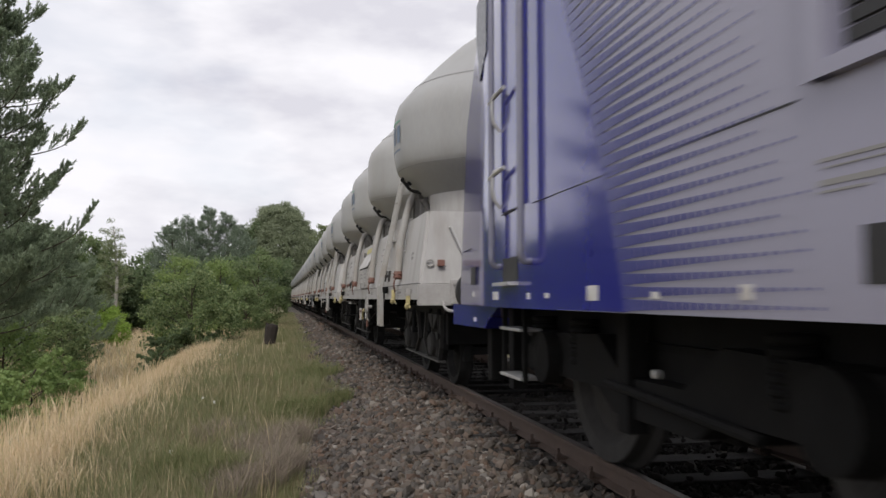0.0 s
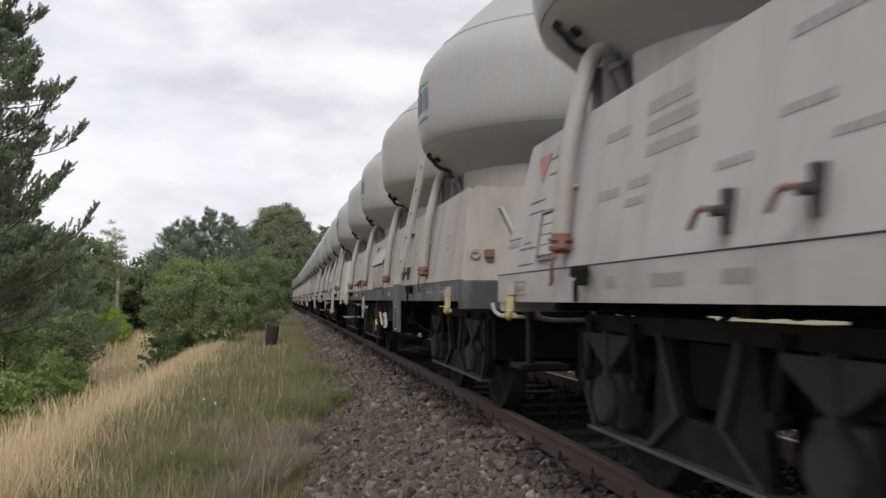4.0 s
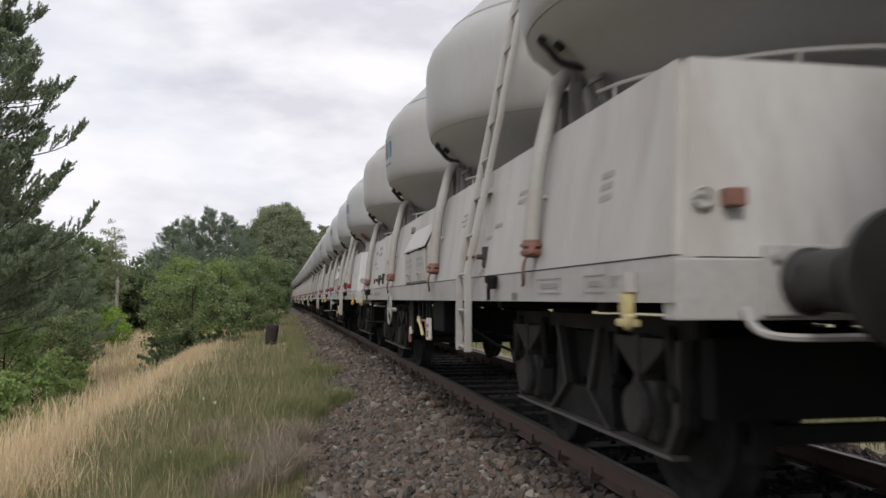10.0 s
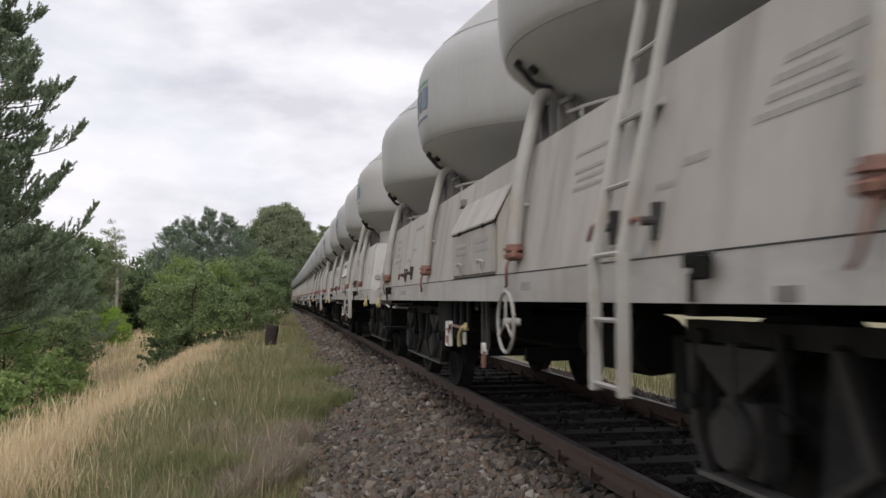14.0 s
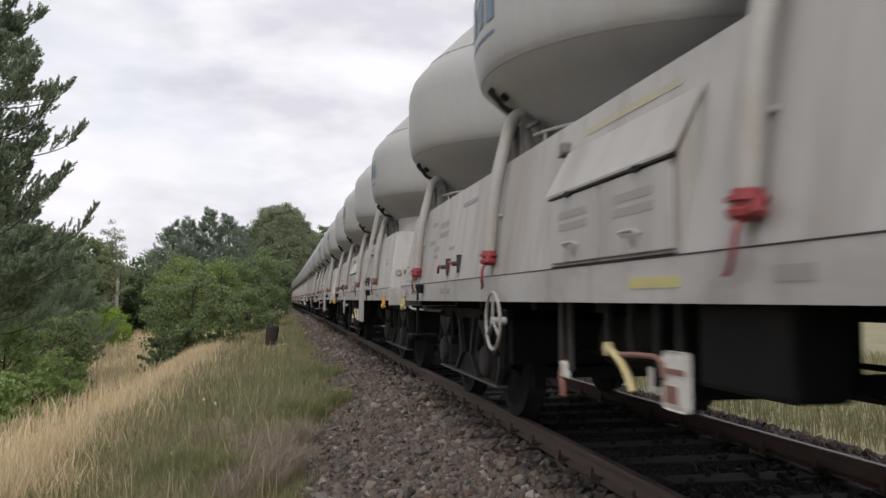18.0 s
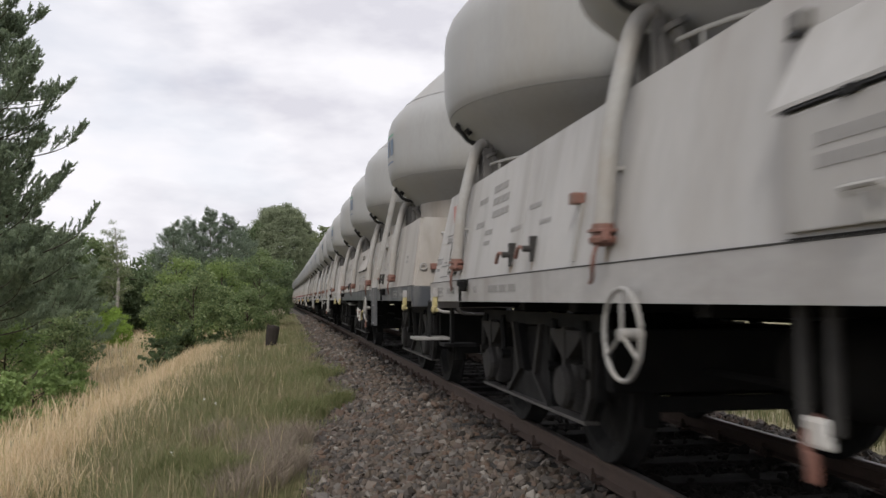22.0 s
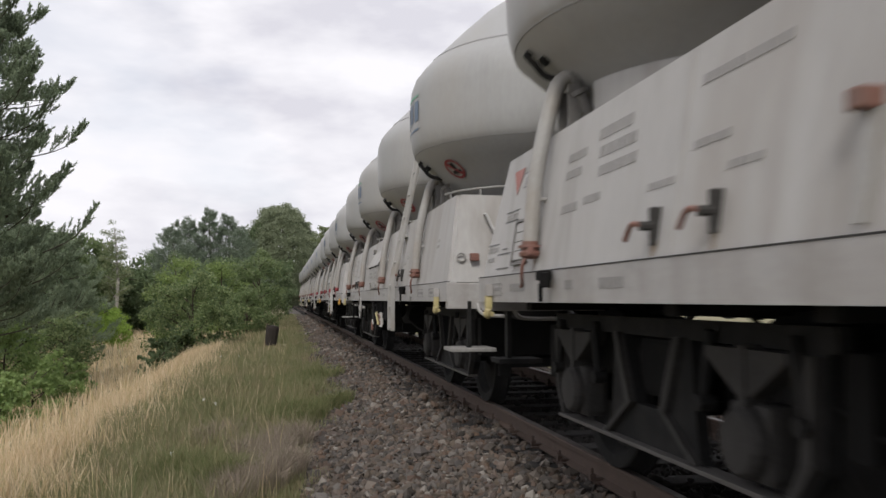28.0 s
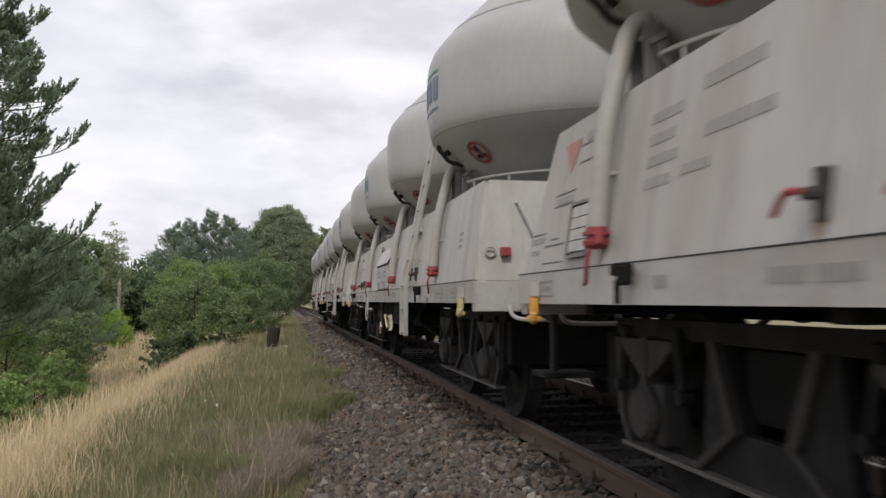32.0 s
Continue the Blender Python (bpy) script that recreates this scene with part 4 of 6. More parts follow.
def build_wagon(turned):
    """A whole wagon; turned: with the brake gear the other way round."""
    w = thing("silo_wagon")
    yb = (lambda f: FRONT + 11.9 - f) if turned else (lambda f: FRONT + f)
    dr = -1 if turned else 1
    y = lambda f: FRONT + f
    # running frame
    for s in (-1, 1):
        bm = bmesh.new()
        prism(bm, [(s * SIDE, SILL_Z0), (s * SIDE, SILL_Z1), (s * (SIDE - 0.09), SILL_Z1), (s * (SIDE - 0.09), SILL_Z1 - 0.015), (s * (SIDE - 0.012), SILL_Z1 - 0.02),
                   (s * (SIDE - 0.012), SILL_Z0 + 0.015), (s * (SIDE - 0.09), SILL_Z0 + 0.012), (s * (SIDE - 0.09), SILL_Z0)], "y", y(0), y(BODY))
        part("side_sill", bm, SILL, w, "dusty channel-shaped side sill")
    for f0, f1 in ((0.0, 0.1), (BODY - 0.1, BODY)):
        bm = bmesh.new()
        box(bm, -SIDE + 0.012, SIDE - 0.012, y(f0) - 0.002, y(f1) + 0.002, SILL_Z0 - 0.06, SILL_Z1 - 0.004, 0.008)
        part("end_beam", bm, SILL, w)
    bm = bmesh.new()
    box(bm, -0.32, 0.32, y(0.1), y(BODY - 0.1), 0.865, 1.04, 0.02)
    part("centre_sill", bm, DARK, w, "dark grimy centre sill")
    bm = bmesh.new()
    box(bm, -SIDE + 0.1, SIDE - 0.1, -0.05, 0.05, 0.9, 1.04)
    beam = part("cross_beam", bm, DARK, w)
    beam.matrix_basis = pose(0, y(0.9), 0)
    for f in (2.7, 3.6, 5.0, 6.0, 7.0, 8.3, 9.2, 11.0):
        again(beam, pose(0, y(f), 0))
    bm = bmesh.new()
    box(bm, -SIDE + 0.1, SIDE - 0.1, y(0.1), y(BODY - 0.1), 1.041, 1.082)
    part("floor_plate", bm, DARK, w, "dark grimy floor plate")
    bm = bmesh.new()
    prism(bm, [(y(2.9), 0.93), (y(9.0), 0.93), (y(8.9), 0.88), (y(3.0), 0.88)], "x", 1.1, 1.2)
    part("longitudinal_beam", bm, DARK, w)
    # sloping housing round the silos
    bm = bmesh.new()
    fx0, fx1 = face_x(SILL_Z1), face_x(TOP_Z)
    lo = [bm.verts.new(p) for p in ((-fx0, y(0), SILL_Z1), (fx0, y(0), SILL_Z1), (fx0, y(BODY), SILL_Z1), (-fx0, y(BODY), SILL_Z1))]
    hi = [bm.verts.new(p) for p in ((-fx1, y(0.17), TOP_Z), (fx1, y(0.17), TOP_Z), (fx1, y(BODY - 0.31), TOP_Z), (-fx1, y(BODY - 0.31), TOP_Z))]
    inn = [bm.verts.new((v.co.x * 0.985, v.co.y * 0.998, TOP_Z - 0.002)) for v in hi]
    deck = [bm.verts.new((v.co.x, v.co.y, TOP_Z - 0.12)) for v in inn]
    for i in range(4):
        j = (i + 1) % 4
        bm.faces.new((lo[i], lo[j], hi[j], hi[i])), bm.faces.new((hi[i], hi[j], inn[j], inn[i])), bm.faces.new((inn[i], inn[j], deck[j], deck[i]))
    bm.faces.new(lo[::-1])
    deck_at = [v.co.copy() for v in deck]
    bmesh.ops.recalc_face_normals(bm, faces=bm.faces[:])
    es = [e for e in bm.edges if {e.verts[0], e.verts[1]} & set(lo) and {e.verts[0], e.verts[1]} & set(hi)]
    bmesh.ops.bevel(bm, geom=es, offset=0.03, segments=3, affect="EDGES")
    housing = part("housing", bm, PANEL, w, "sloping sheet-metal housing", True)
    bm = bmesh.new()
    box(bm, min(p.x for p in deck_at), max(p.x for p in deck_at), min(p.y for p in deck_at), max(p.y for p in deck_at), TOP_Z - 0.15, TOP_Z - 0.12)
    part("deck", bm, DECK, w, "deck under the silos, darkened to cut light bounced onto the cones")
    # welded joints of the housing's sheets
    for f in (2.95, 9.02):
        bm = bmesh.new()
        plaque(bm, f - 0.004, f + 0.004, SILL_Z1 + 0.01, TOP_Z - 0.02, 0.003)
        part("weld_seam", bm, PANEL, w)
    # dark strip as a painted shadow line in the crease between housing and sill
    bm = bmesh.new()
    box(bm, -SIDE - 0.002, -SIDE + 0.03, y(0.0), y(BODY), SILL_Z1 + 0.0005, SILL_Z1 + 0.006)
    part("sill_joint", bm, GRIME_PALE, w)
    # silos
    prof = [(0.0, 1.62), (0.42, 1.64), (0.80, 1.80), (1.07, 2.10), (1.25, 2.262), (1.402, 2.40), (1.424, 2.455), (1.441, 2.535), (1.45, 2.64), (1.45, 2.95), (1.44, 3.05),
            (1.405, 3.15), (1.34, 3.235), (1.25, 3.33), (0.96, 3.62), (0.70, 3.86), (0.50, 4.0), (0.40, 4.05), (0.40, 4.09), (0.0, 4.11)]
    bm = bmesh.new()
    lathe(bm, prof, 56)
    silo = part("silo", bm, SILO, w, "bulbous grey silo with conical ends", 33)
    silo.matrix_basis = pose(0, y(SILO_AT[0]), 0)
    bm = bmesh.new()
    lathe(bm, [(0.30, 4.09), (0.32, 4.11), (0.32, 4.14), (0.18, 4.19), (0.0, 4.2)], 24)
    tube(bm, [(0.3, 0, 4.15), (0.36, 0, 4.18), (0.36, 0, 4.12)], 0.015, 6)
    lid = part("lid", bm, STEEL, silo, "", True)
    # welded seams round the shell
    seams = []
    for r, z in ((1.4035, 2.402), (1.2515, 3.334)):
        bm = bmesh.new()
        n = 56
        rows = [[bm.verts.new((rr * math.cos(2 * math.pi * k / n), rr * math.sin(2 * math.pi * k / n), zz)) for k in range(n)]
                for rr, zz in ((r - 0.004, z - 0.005), (r + 0.0012, z - 0.002), (r + 0.0012, z + 0.002), (r - 0.004, z + 0.005))]
        for p, q in zip(rows, rows[1:]):
            for k in range(n):
                bm.faces.new((p[k], p[(k + 1) % n], q[(k + 1) % n], q[k]))
        seams.append(part("weld_seam", bm, SEAM, silo))
    # curved skirt plate that carries the silo on the deck, and the guard rail that some wagons have instead
    bm = bmesh.new()
    rows = []
    for k in range(15):
        a = radians(10 + 105 * k / 14)
        rows.append([bm.verts.new((-r * math.cos(a), -r * math.sin(a), z)) for r, z in ((1.075, 1.73), (1.095, 1.73), (1.095, 2.11), (1.075, 2.11))])
    for p, q in zip(rows, rows[1:]):
        for k in range(4):
            bm.faces.new((p[k], p[(k + 1) % 4], q[(k + 1) % 4], q[k]))
    bm.faces.new(rows[0]), bm.faces.new(rows[-1])
    bmesh.ops.recalc_face_normals(bm, faces=bm.faces[:])
    skirt = part("skirt", bm, PANEL, silo, "pale curved skirt plate under the cone")
    bm = bmesh.new()
    pts = [(-1.16 * math.cos(a), -1.12 * math.sin(a), 1.985) for a in np.linspace(0.15, 2.2, 17)]
    tube(bm, pts, 0.011, 6)
    for p in pts[1::3]:
        tube(bm, [p, (p[0], p[1], 1.74)], 0.009, 5)
    guard = part("guard_rail", bm, PIPE, silo, "thin bent guard rail round the silo's foot")
    # discharge gear under the cone, beside the filling pipe
    bm = bmesh.new()
    lathe(bm, [(0.05, 0.0), (0.05, 0.02), (0.035, 0.025), (0.035, 0.14), (0.05, 0.145), (0.05, 0.17)], 12, pose(-1.06, -0.1, 1.93, 0, -25, 0))
    box(bm, -1.17, -1.12, -0.07, -0.05, 1.86, 2.04, 0.005)
    gear = part("discharge_gear", bm, VENT, silo, "grimy discharge fitting under the cone", True)
    # outlet fitting and small nozzles on the lower cone
    fittings = []
    for pts, r in ((smooth_line([(-1.31, 0.12, 2.35), (-1.35, 0.13, 2.33), (-1.31, 0.10, 2.27), (-1.25, 0.08, 2.2), (-1.13, 0.05, 2.17)], 4), 0.02), ([(-1.26, 0.03, 2.29), (-1.29, 0.03, 2.26)], 0.03)):
        bm = bmesh.new()
        tube(bm, pts, r, 8)
        fittings.append(part("nozzle", bm, GRIME, silo, "dark pipe fitting under the silo"))
    silos = [silo]
    for f in SILO_AT[1:]:
        o = again(silo, pose(0, y(f), 0), w)
        for c in (lid, skirt, guard, gear, *seams, *fittings):
            again(c, Matrix(), o)
        silos.append(o)
    # blue lettering on two silos: plain shapes
    for o in (silos[0], silos[2]):
        for a0, a1, z0, z1 in ((-30, -25.5, 2.69, 2.885), (-23, -18.5, 2.69, 2.885), (-16, -11.5, 2.69, 2.885), (-9, -4, 2.69, 2.885), (-1.5, 3, 2.69, 2.885), (5.5, 10.5, 2.69, 2.885), (-30, 10.5, 2.60, 2.62), (-30, 10.5, 2.925, 2.945)):
            bm = bmesh.new()
            st = 3 if a1 - a0 < 20 else 14
            for k in range(st):
                q = []
                for a in (a0 + (a1 - a0) * k / st, a0 + (a1 - a0) * (k + 1) / st):
                    for z in (z0, z1):
                        r = float(np.interp(z, [2.52, 2.64, 2.95], [1.435, 1.45, 1.45])) + 0.004
                        q.append(bm.verts.new((-r * math.cos(radians(a)), -r * math.sin(radians(a)), z)))
                bm.faces.new((q[0], q[1], q[3], q[2]))
            part("block_letter" if a1 - a0 < 20 else "underline", bm, LOGO_GREEN if z0 > 2.92 else LOGO_BLUE, o)
    # filling pipes with valves
    bm = bmesh.new()
    px = -face_x(1.3) - 0.055
    line = smooth_line([(-1.08, 0, 2.13), (-1.15, 0, 2.17), (-1.215, 0, 2.13), (-1.262, 0, 2.0), (-face_x(1.6) - 0.06, 0, 1.65), (px, 0, 1.25)], 6)
    tube(bm, line, 0.044, 14)
    x = -face_x(1.5)
    box(bm, x - 0.05, x + 0.01, -0.03, 0.03, 1.49, 1.505, 0.003)
    pipe = part("filling_pipe", bm, PIPE, w, "grey bent filling pipe", True)
    pipe.matrix_basis = pose(0, y(SILO_AT[0]) + 0.2, 0)
    bm = bmesh.new()
    lathe(bm, [(0.0, -0.03), (0.075, -0.03), (0.075, 0.0), (0.055, 0.005), (0.055, 0.05), (0.08, 0.055), (0.08, 0.075), (0.0, 0.075)], 14, pose(-1.12, 0, 2.155, 0, 70, 0))
    box(bm, -1.2, -1.12, 0.05, 0.07, 1.86, 2.1, 0.004)
    box(bm, -1.19, -1.12, -0.075, -0.06, 1.86, 2.12, 0.004)
    collar = part("pipe_collar", bm, VENT, pipe, "dark grimy flange at the pipe's top")
    bm = bmesh.new()
    lathe(bm, [(0.0, -0.004), (0.036, 0.0), (0.056, 0.012), (0.060, 0.03), (0.046, 0.042), (0.046, 0.052), (0.062, 0.056), (0.062, 0.068), (0.046, 0.07), (0.046, 0.09)], 16, pose(px, 0, 1.18))
    for a in (0, 180):
        box(bm, 0.045, 0.098, -0.014, 0.014, -0.012, 0.012, 0.006, pose(px, 0, 1.215, 0, 0, a + 75))
        lathe(bm, [(0.0, -0.018), (0.018, -0.018), (0.018, 0.018), (0.0, 0.018)], 8, pose(px, 0, 1.215, 0, 0, a + 75) @ pose(0.1, 0, 0))
    tube(bm, smooth_line([(px - 0.02, -0.01, 1.20), (px - 0.045, -0.015, 1.15), (px - 0.045, 0.005, 1.09), (px - 0.03, 0.05, 1.045), (px - 0.03, 0.075, 1.03)], 4), 0.009, 6)
    valve = part("valve", bm, RED, pipe, "red coupling valve with a lever", True)
    for f, late in zip(SILO_AT[1:], (0.09, 0.05, -0.03)):
        o = again(pipe, pose(0, y(f) + late, 0), w)
        again(valve, Matrix(), o), again(collar, Matrix(), o)
    # rust runs under the valves and cocks
    for k, (f, z0_, z1_) in enumerate([(g + q, 1.115, 1.19) for g, q in zip(SILO_AT, (0.24, 0.12, 0.08, 0.0))] + [(8.73, 1.115, 1.17), (9.16, 1.115, 1.17), (2.80, 1.115, 1.17), (3.2, 1.115, 1.17)]):
        bm = bmesh.new()
        wd = 0.018 + 0.01 * (k % 3)
        vs = [bm.verts.new((-face_x(z) - 0.002, y(q), z)) for q, z in ((f - wd, z1_), (f + wd, z1_), (f + wd * 0.5, z0_), (f - wd * 0.3, z0_))]
        bm.faces.new(vs)
        part("rust_run", bm, STAIN, w)
    # ladder up between the first two silos
    lad = [(-SIDE - 0.075, 1.12), (-1.15, 2.55), (-1.01, 3.22)]
    bm = bmesh.new()
    for p, q in zip(lad, lad[1:]):
        tube(bm, [(p[0], 0, p[1]), (q[0], 0, q[1])], 0.026, 8)
    for v in bm.verts:
        v.co.y *= 0.35
    bmesh.ops.translate(bm, vec=(0, -0.14, 0), verts=bm.verts[:])
    ladder = part("ladder", bm, PIPE, w, "narrow steel ladder up to the silo roofs")
    ladder.matrix_basis = pose(0, y(3.02), 0)
    rail = new("ladder_rail", ladder.data)
    rail.parent, rail.matrix_basis = ladder, pose(0, 0.28, 0)
    bm = bmesh.new()
    for q in (-0.14, 0.14):
        box(bm, -SIDE - 0.101, -SIDE - 0.049, q - 0.009, q + 0.009, 0.60, 1.13, 0.006)
    part("ladder_foot", bm, PIPE, ladder)
    for z in (1.7,):
        bm = bmesh.new()
        x = float(np.interp(z, [a[1] for a in lad], [a[0] for a in lad]))
        box(bm, x, -face_x(max(z, 1.11)) + 0.01, -0.14, 0.14, z - 0.012, z + 0.012)
        part("bracket", bm, PIPE, ladder)
    bm = bmesh.new()
    tube(bm, [(0, -0.13, 0), (0, 0.13, 0)], 0.011, 6)
    rung = part("rung", bm, PIPE, ladder)
    zs = [0.63, 0.88, 1.13] + [1.13 + 0.27 * k for k in range(1, 8)]
    for k, z in enumerate(zs):
        m = pose(float(np.interp(z, [a[1] for a in lad], [a[0] for a in lad])), 0, z)
        if k == 0:
            rung.matrix_basis = m
        else:
            again(rung, m, ladder)
    # tool cabinet with sloping roof and two doors
    f0, f1 = 5.02, 6.38
    bm = bmesh.new()
    prism(bm, [(-SIDE + 0.008, 1.11), (-SIDE + 0.008, 1.46), (-face_x(1.67) - 0.004, 1.67), (-1.2, 1.6), (-1.2, 1.11)], "y", y(f0), y(f1))
    cab = part("cabinet", bm, PANEL, w, "protruding tool cabinet with a sloping roof")
    bm = bmesh.new()
    prism(bm, [(-SIDE - 0.02, 1.452), (-SIDE - 0.02, 1.464), (-face_x(1.68) - 0.006, 1.69), (-face_x(1.68) - 0.003, 1.675)], "y", y(f0) - 0.015, y(f1) + 0.015)
    part("cabinet_roof", bm, PANEL, cab)
    bm = bmesh.new()
    box(bm, -SIDE - 0.016, -SIDE + 0.004, y(f0) + 0.01, y(f1) - 0.01, 1.444, 1.4515)
    part("roof_gap", bm, BLACK, cab, "dark gap under the cabinet roof")
    bm = bmesh.new()
    box(bm, -SIDE - 0.004, -SIDE + 0.004, y(f0) + 0.02, y(f1) - 0.02, 1.112, 1.117)
    part("sill_gap", bm, GRIME, cab)
    for a, b in ((f0 + 0.03, (f0 + f1) / 2 - 0.01), ((f0 + f1) / 2 + 0.01, f1 - 0.03)):
        bm = bmesh.new()
        box(bm, -SIDE - 0.012, -SIDE + 0.006, y(a), y(b), 1.13, 1.435, 0.005)
        door = part("door", bm, PANEL, cab)
        bm = bmesh.new()
        c = y((a + b) / 2)
        tube(bm, [(-SIDE - 0.015, c - 0.07, 1.2), (-SIDE - 0.035, c - 0.06, 1.215), (-SIDE - 0.035, c + 0.06, 1.215), (-SIDE - 0.015, c + 0.07, 1.2)], 0.008, 6)
        box(bm, -SIDE - 0.03, -SIDE - 0.01, c - 0.02, c + 0.02, 1.13, 1.2, 0.004)
        part("handle", bm, PIPE, cab, "grey door handle")
        bm = bmesh.new()
        for k in range(2):
            q = c - 0.18
            while q < c + 0.17:
                box(bm, -SIDE - 0.0145, -SIDE - 0.011, q, q + 0.024, 1.335 - 0.055 * k, 1.368 - 0.055 * k)
                q += 0.034
        part("lettering", bm, WRITING_LIGHT, cab)
    for f in (f0 + 0.3, f1 - 0.3):
        bm = bmesh.new()
        box(bm, -SIDE - 0.025, -SIDE - 0.005, y(f) - 0.03, y(f) + 0.03, 1.43, 1.456, 0.004)
        part("hinge", bm, GRIME, cab)
    # warning band above the cabinet
    bm = bmesh.new()
    plaque(bm, f0 + 0.1, f1 - 0.1, 1.715, 1.79, 0.004)
    part("warning_band", bm, STRIPE_YELLOW, w, "faded band of yellow lettering")
    # hand brake wheel
    bm = bmesh.new()
    ring = [(0, 0.172 * math.cos(a), 0.172 * math.sin(a)) for a in np.linspace(0, 2 * math.pi, 29)]
    tube(bm, ring, 0.0095, 8)
    for a in (90, 210, 330):
        tube(bm, [(0, 0, 0), (0, 0.17 * math.cos(radians(a)), 0.17 * math.sin(radians(a)))], 0.0075, 6)
    lathe(bm, [(0.0, -0.012), (0.024, -0.012), (0.024, 0.08), (0.0, 0.08)], 12, pose(0, 0, 0, 0, 90, 0))
    hw = part("brake_wheel", bm, PIPE, w, "three-spoked hand brake wheel", True)
    hw.matrix_basis = pose(-SIDE - 0.06, yb(7.32), 0.83)
    # cocks with levers on the panel
    for f, z in ((8.72, 1.235), (9.15, 1.225), (2.80, 1.24), (3.2, 1.25)):
        bm = bmesh.new()
        x = -face_x(z)
        box(bm, x - 0.03, x + 0.02, -0.014, 0.014, z - 0.07, z + 0.07, 0.006)
        tube(bm, [(x - 0.02, 0, z), (x - 0.07, 0, z)], 0.018, 8)
        cock = part("cock", bm, GRIME_PALE, w, "dark shut-off cock")
        cock.matrix_basis = pose(0, y(f), 0)
        bm = bmesh.new()
        tube(bm, smooth_line([(x - 0.06, 0, z), (x - 0.075, 0.06, z + 0.01), (x - 0.075, 0.12, z - 0.045)], 4), 0.011, 6)
        part("lever", bm, RED, cock, "red lever")
    # small gauge with a rod
    bm = bmesh.new()
    x = -face_x(1.42)
    box(bm, x - 0.06, x + 0.01, -0.03, 0.03, 1.40, 1.455, 0.008)
    gauge = part("indicator", bm, RED, w, "small weathered indicator on a tapered post")
    gauge.matrix_basis = pose(0, y(8.05), 0)
    bm = bmesh.new()
    prism(bm, [(-0.045, 1.40), (0.02, 1.40), (0.012, 1.13), (-0.012, 1.13)], "x", x - 0.02, x + 0.005)
    bmesh.ops.rotate(bm, cent=(x, 0, 1.40), matrix=Matrix.Rotation(radians(8.8), 3, "Y"), verts=bm.verts[:])
    part("post", bm, PIPE, gauge)
    # small black lug above the cabinet
    bm = bmesh.new()
    x = -face_x(1.72)
    box(bm, x - 0.04, x + 0.01, y(6.42) - 0.035, y(6.42) + 0.035, 1.69, 1.75, 0.012)
    lug = part("roof_stop", bm, VENT, w)
    bm = bmesh.new()
    box(bm, x - 0.045, x, y(6.42) - 0.03, y(6.42) + 0.03, 1.675, 1.689, 0.004)
    part("rubber_pad", bm, BLACK, lug)
    # louvred vent near the trailing end
    bm = bmesh.new()
    v0, v1 = AFT - 1.13, AFT - 0.85
    for a, b, c, d in ((v0, v1, 1.41, 1.425), (v0, v1, 1.16, 1.175), (v0, v0 + 0.016, 1.16, 1.42), (v1 - 0.016, v1, 1.16, 1.42)):
        plaque(bm, a, b, c, d, 0.022)
    vent = part("vent", bm, VENT, w, "louvred vent in a grey frame")
    bm = bmesh.new()
    for k in range(4):
        plaque(bm, v0 + 0.03, v1 - 0.03, 1.19 + 0.054 * k, 1.239 + 0.054 * k, 0.018)
    part("louvre", bm, PANEL, vent)
    # painted triangle and lettering bars near the trailing end
    bm = bmesh.new()
    za, zb, fc = 1.75, 1.59, AFT - 0.72
    vs = [bm.verts.new((-face_x(z) - 0.004, y(f), z)) for f, z in ((fc - 0.115, za), (fc + 0.115, za), (fc, zb))]
    bm.faces.new(vs)
    part("triangle_mark", bm, TRIANGLE, w, "faded red painted triangle")
    lines = [(10.08 - 0.04 * (k % 2), 10.3, 1.385 + 0.085 * k, 1.43 + 0.085 * k) for k in range(4)]
    lines += [(8.43, 8.95, 1.69, 1.73), (8.71, 8.96, 1.47, 1.503), (8.51, 8.71, 1.365, 1.395), (9.07, 9.28, 1.37, 1.402)]
    lines += [(9.52, 9.88, 1.68, 1.735), (9.46, 9.86, 1.595, 1.65), (9.44, 9.85, 1.51, 1.56), (9.79, 10.0, 1.40, 1.44), (9.82, 10.0, 1.33, 1.365)]
    lines += [(10.76, 11.04, 1.72, 1.77), (10.78, 11.06, 1.635, 1.685), (11.12, 11.36, 1.445, 1.485), (11.48, 11.72, 1.265, 1.30), (11.55, 11.72, 1.205, 1.235)]
    lines += [(3.45, 3.84 - 0.06 * (k % 2), 1.475 + 0.042 * k, 1.497 + 0.042 * k) for k in range(5)]
    lines += [(1.78 + 0.05 * (k % 3), 2.24 - 0.04 * k, 1.475 + 0.05 * k, 1.503 + 0.05 * k) for k in range(5)]
    lines += [(0.68, 0.82, 1.38 + 0.05 * k, 1.412 + 0.05 * k) for k in range(3)]
    lines += [(2.5, 2.68, 1.42, 1.452), (2.72, 2.86, 1.36, 1.385)]
    # thin ruled lines round the loading table
    for f0_, f1_, z_ in ((10.74, 11.08, 1.705), (10.74, 11.08, 1.62), (11.1, 11.38, 1.495), (11.1, 11.38, 1.435), (11.17, 11.47, 1.24), (11.17, 11.47, 1.15), (11.26, 11.38, 1.27), (11.48, 11.74, 1.31)):
        bm = bmesh.new()
        plaque(bm, f0_, f1_, z_, z_ + 0.007, 0.003)
        part("ruled_line", bm, WRITING_DARK, w)
    for f0_, f1_, z0_, z1_ in lines:
        bm = bmesh.new()
        f = f0_
        while f < f1_ - 0.012:
            step = min(0.035 + 0.03 * ((f * 37) % 1), f1_ - f)
            plaque(bm, f, f + step * 0.6, z0_, z1_ - 0.005)
            f += step
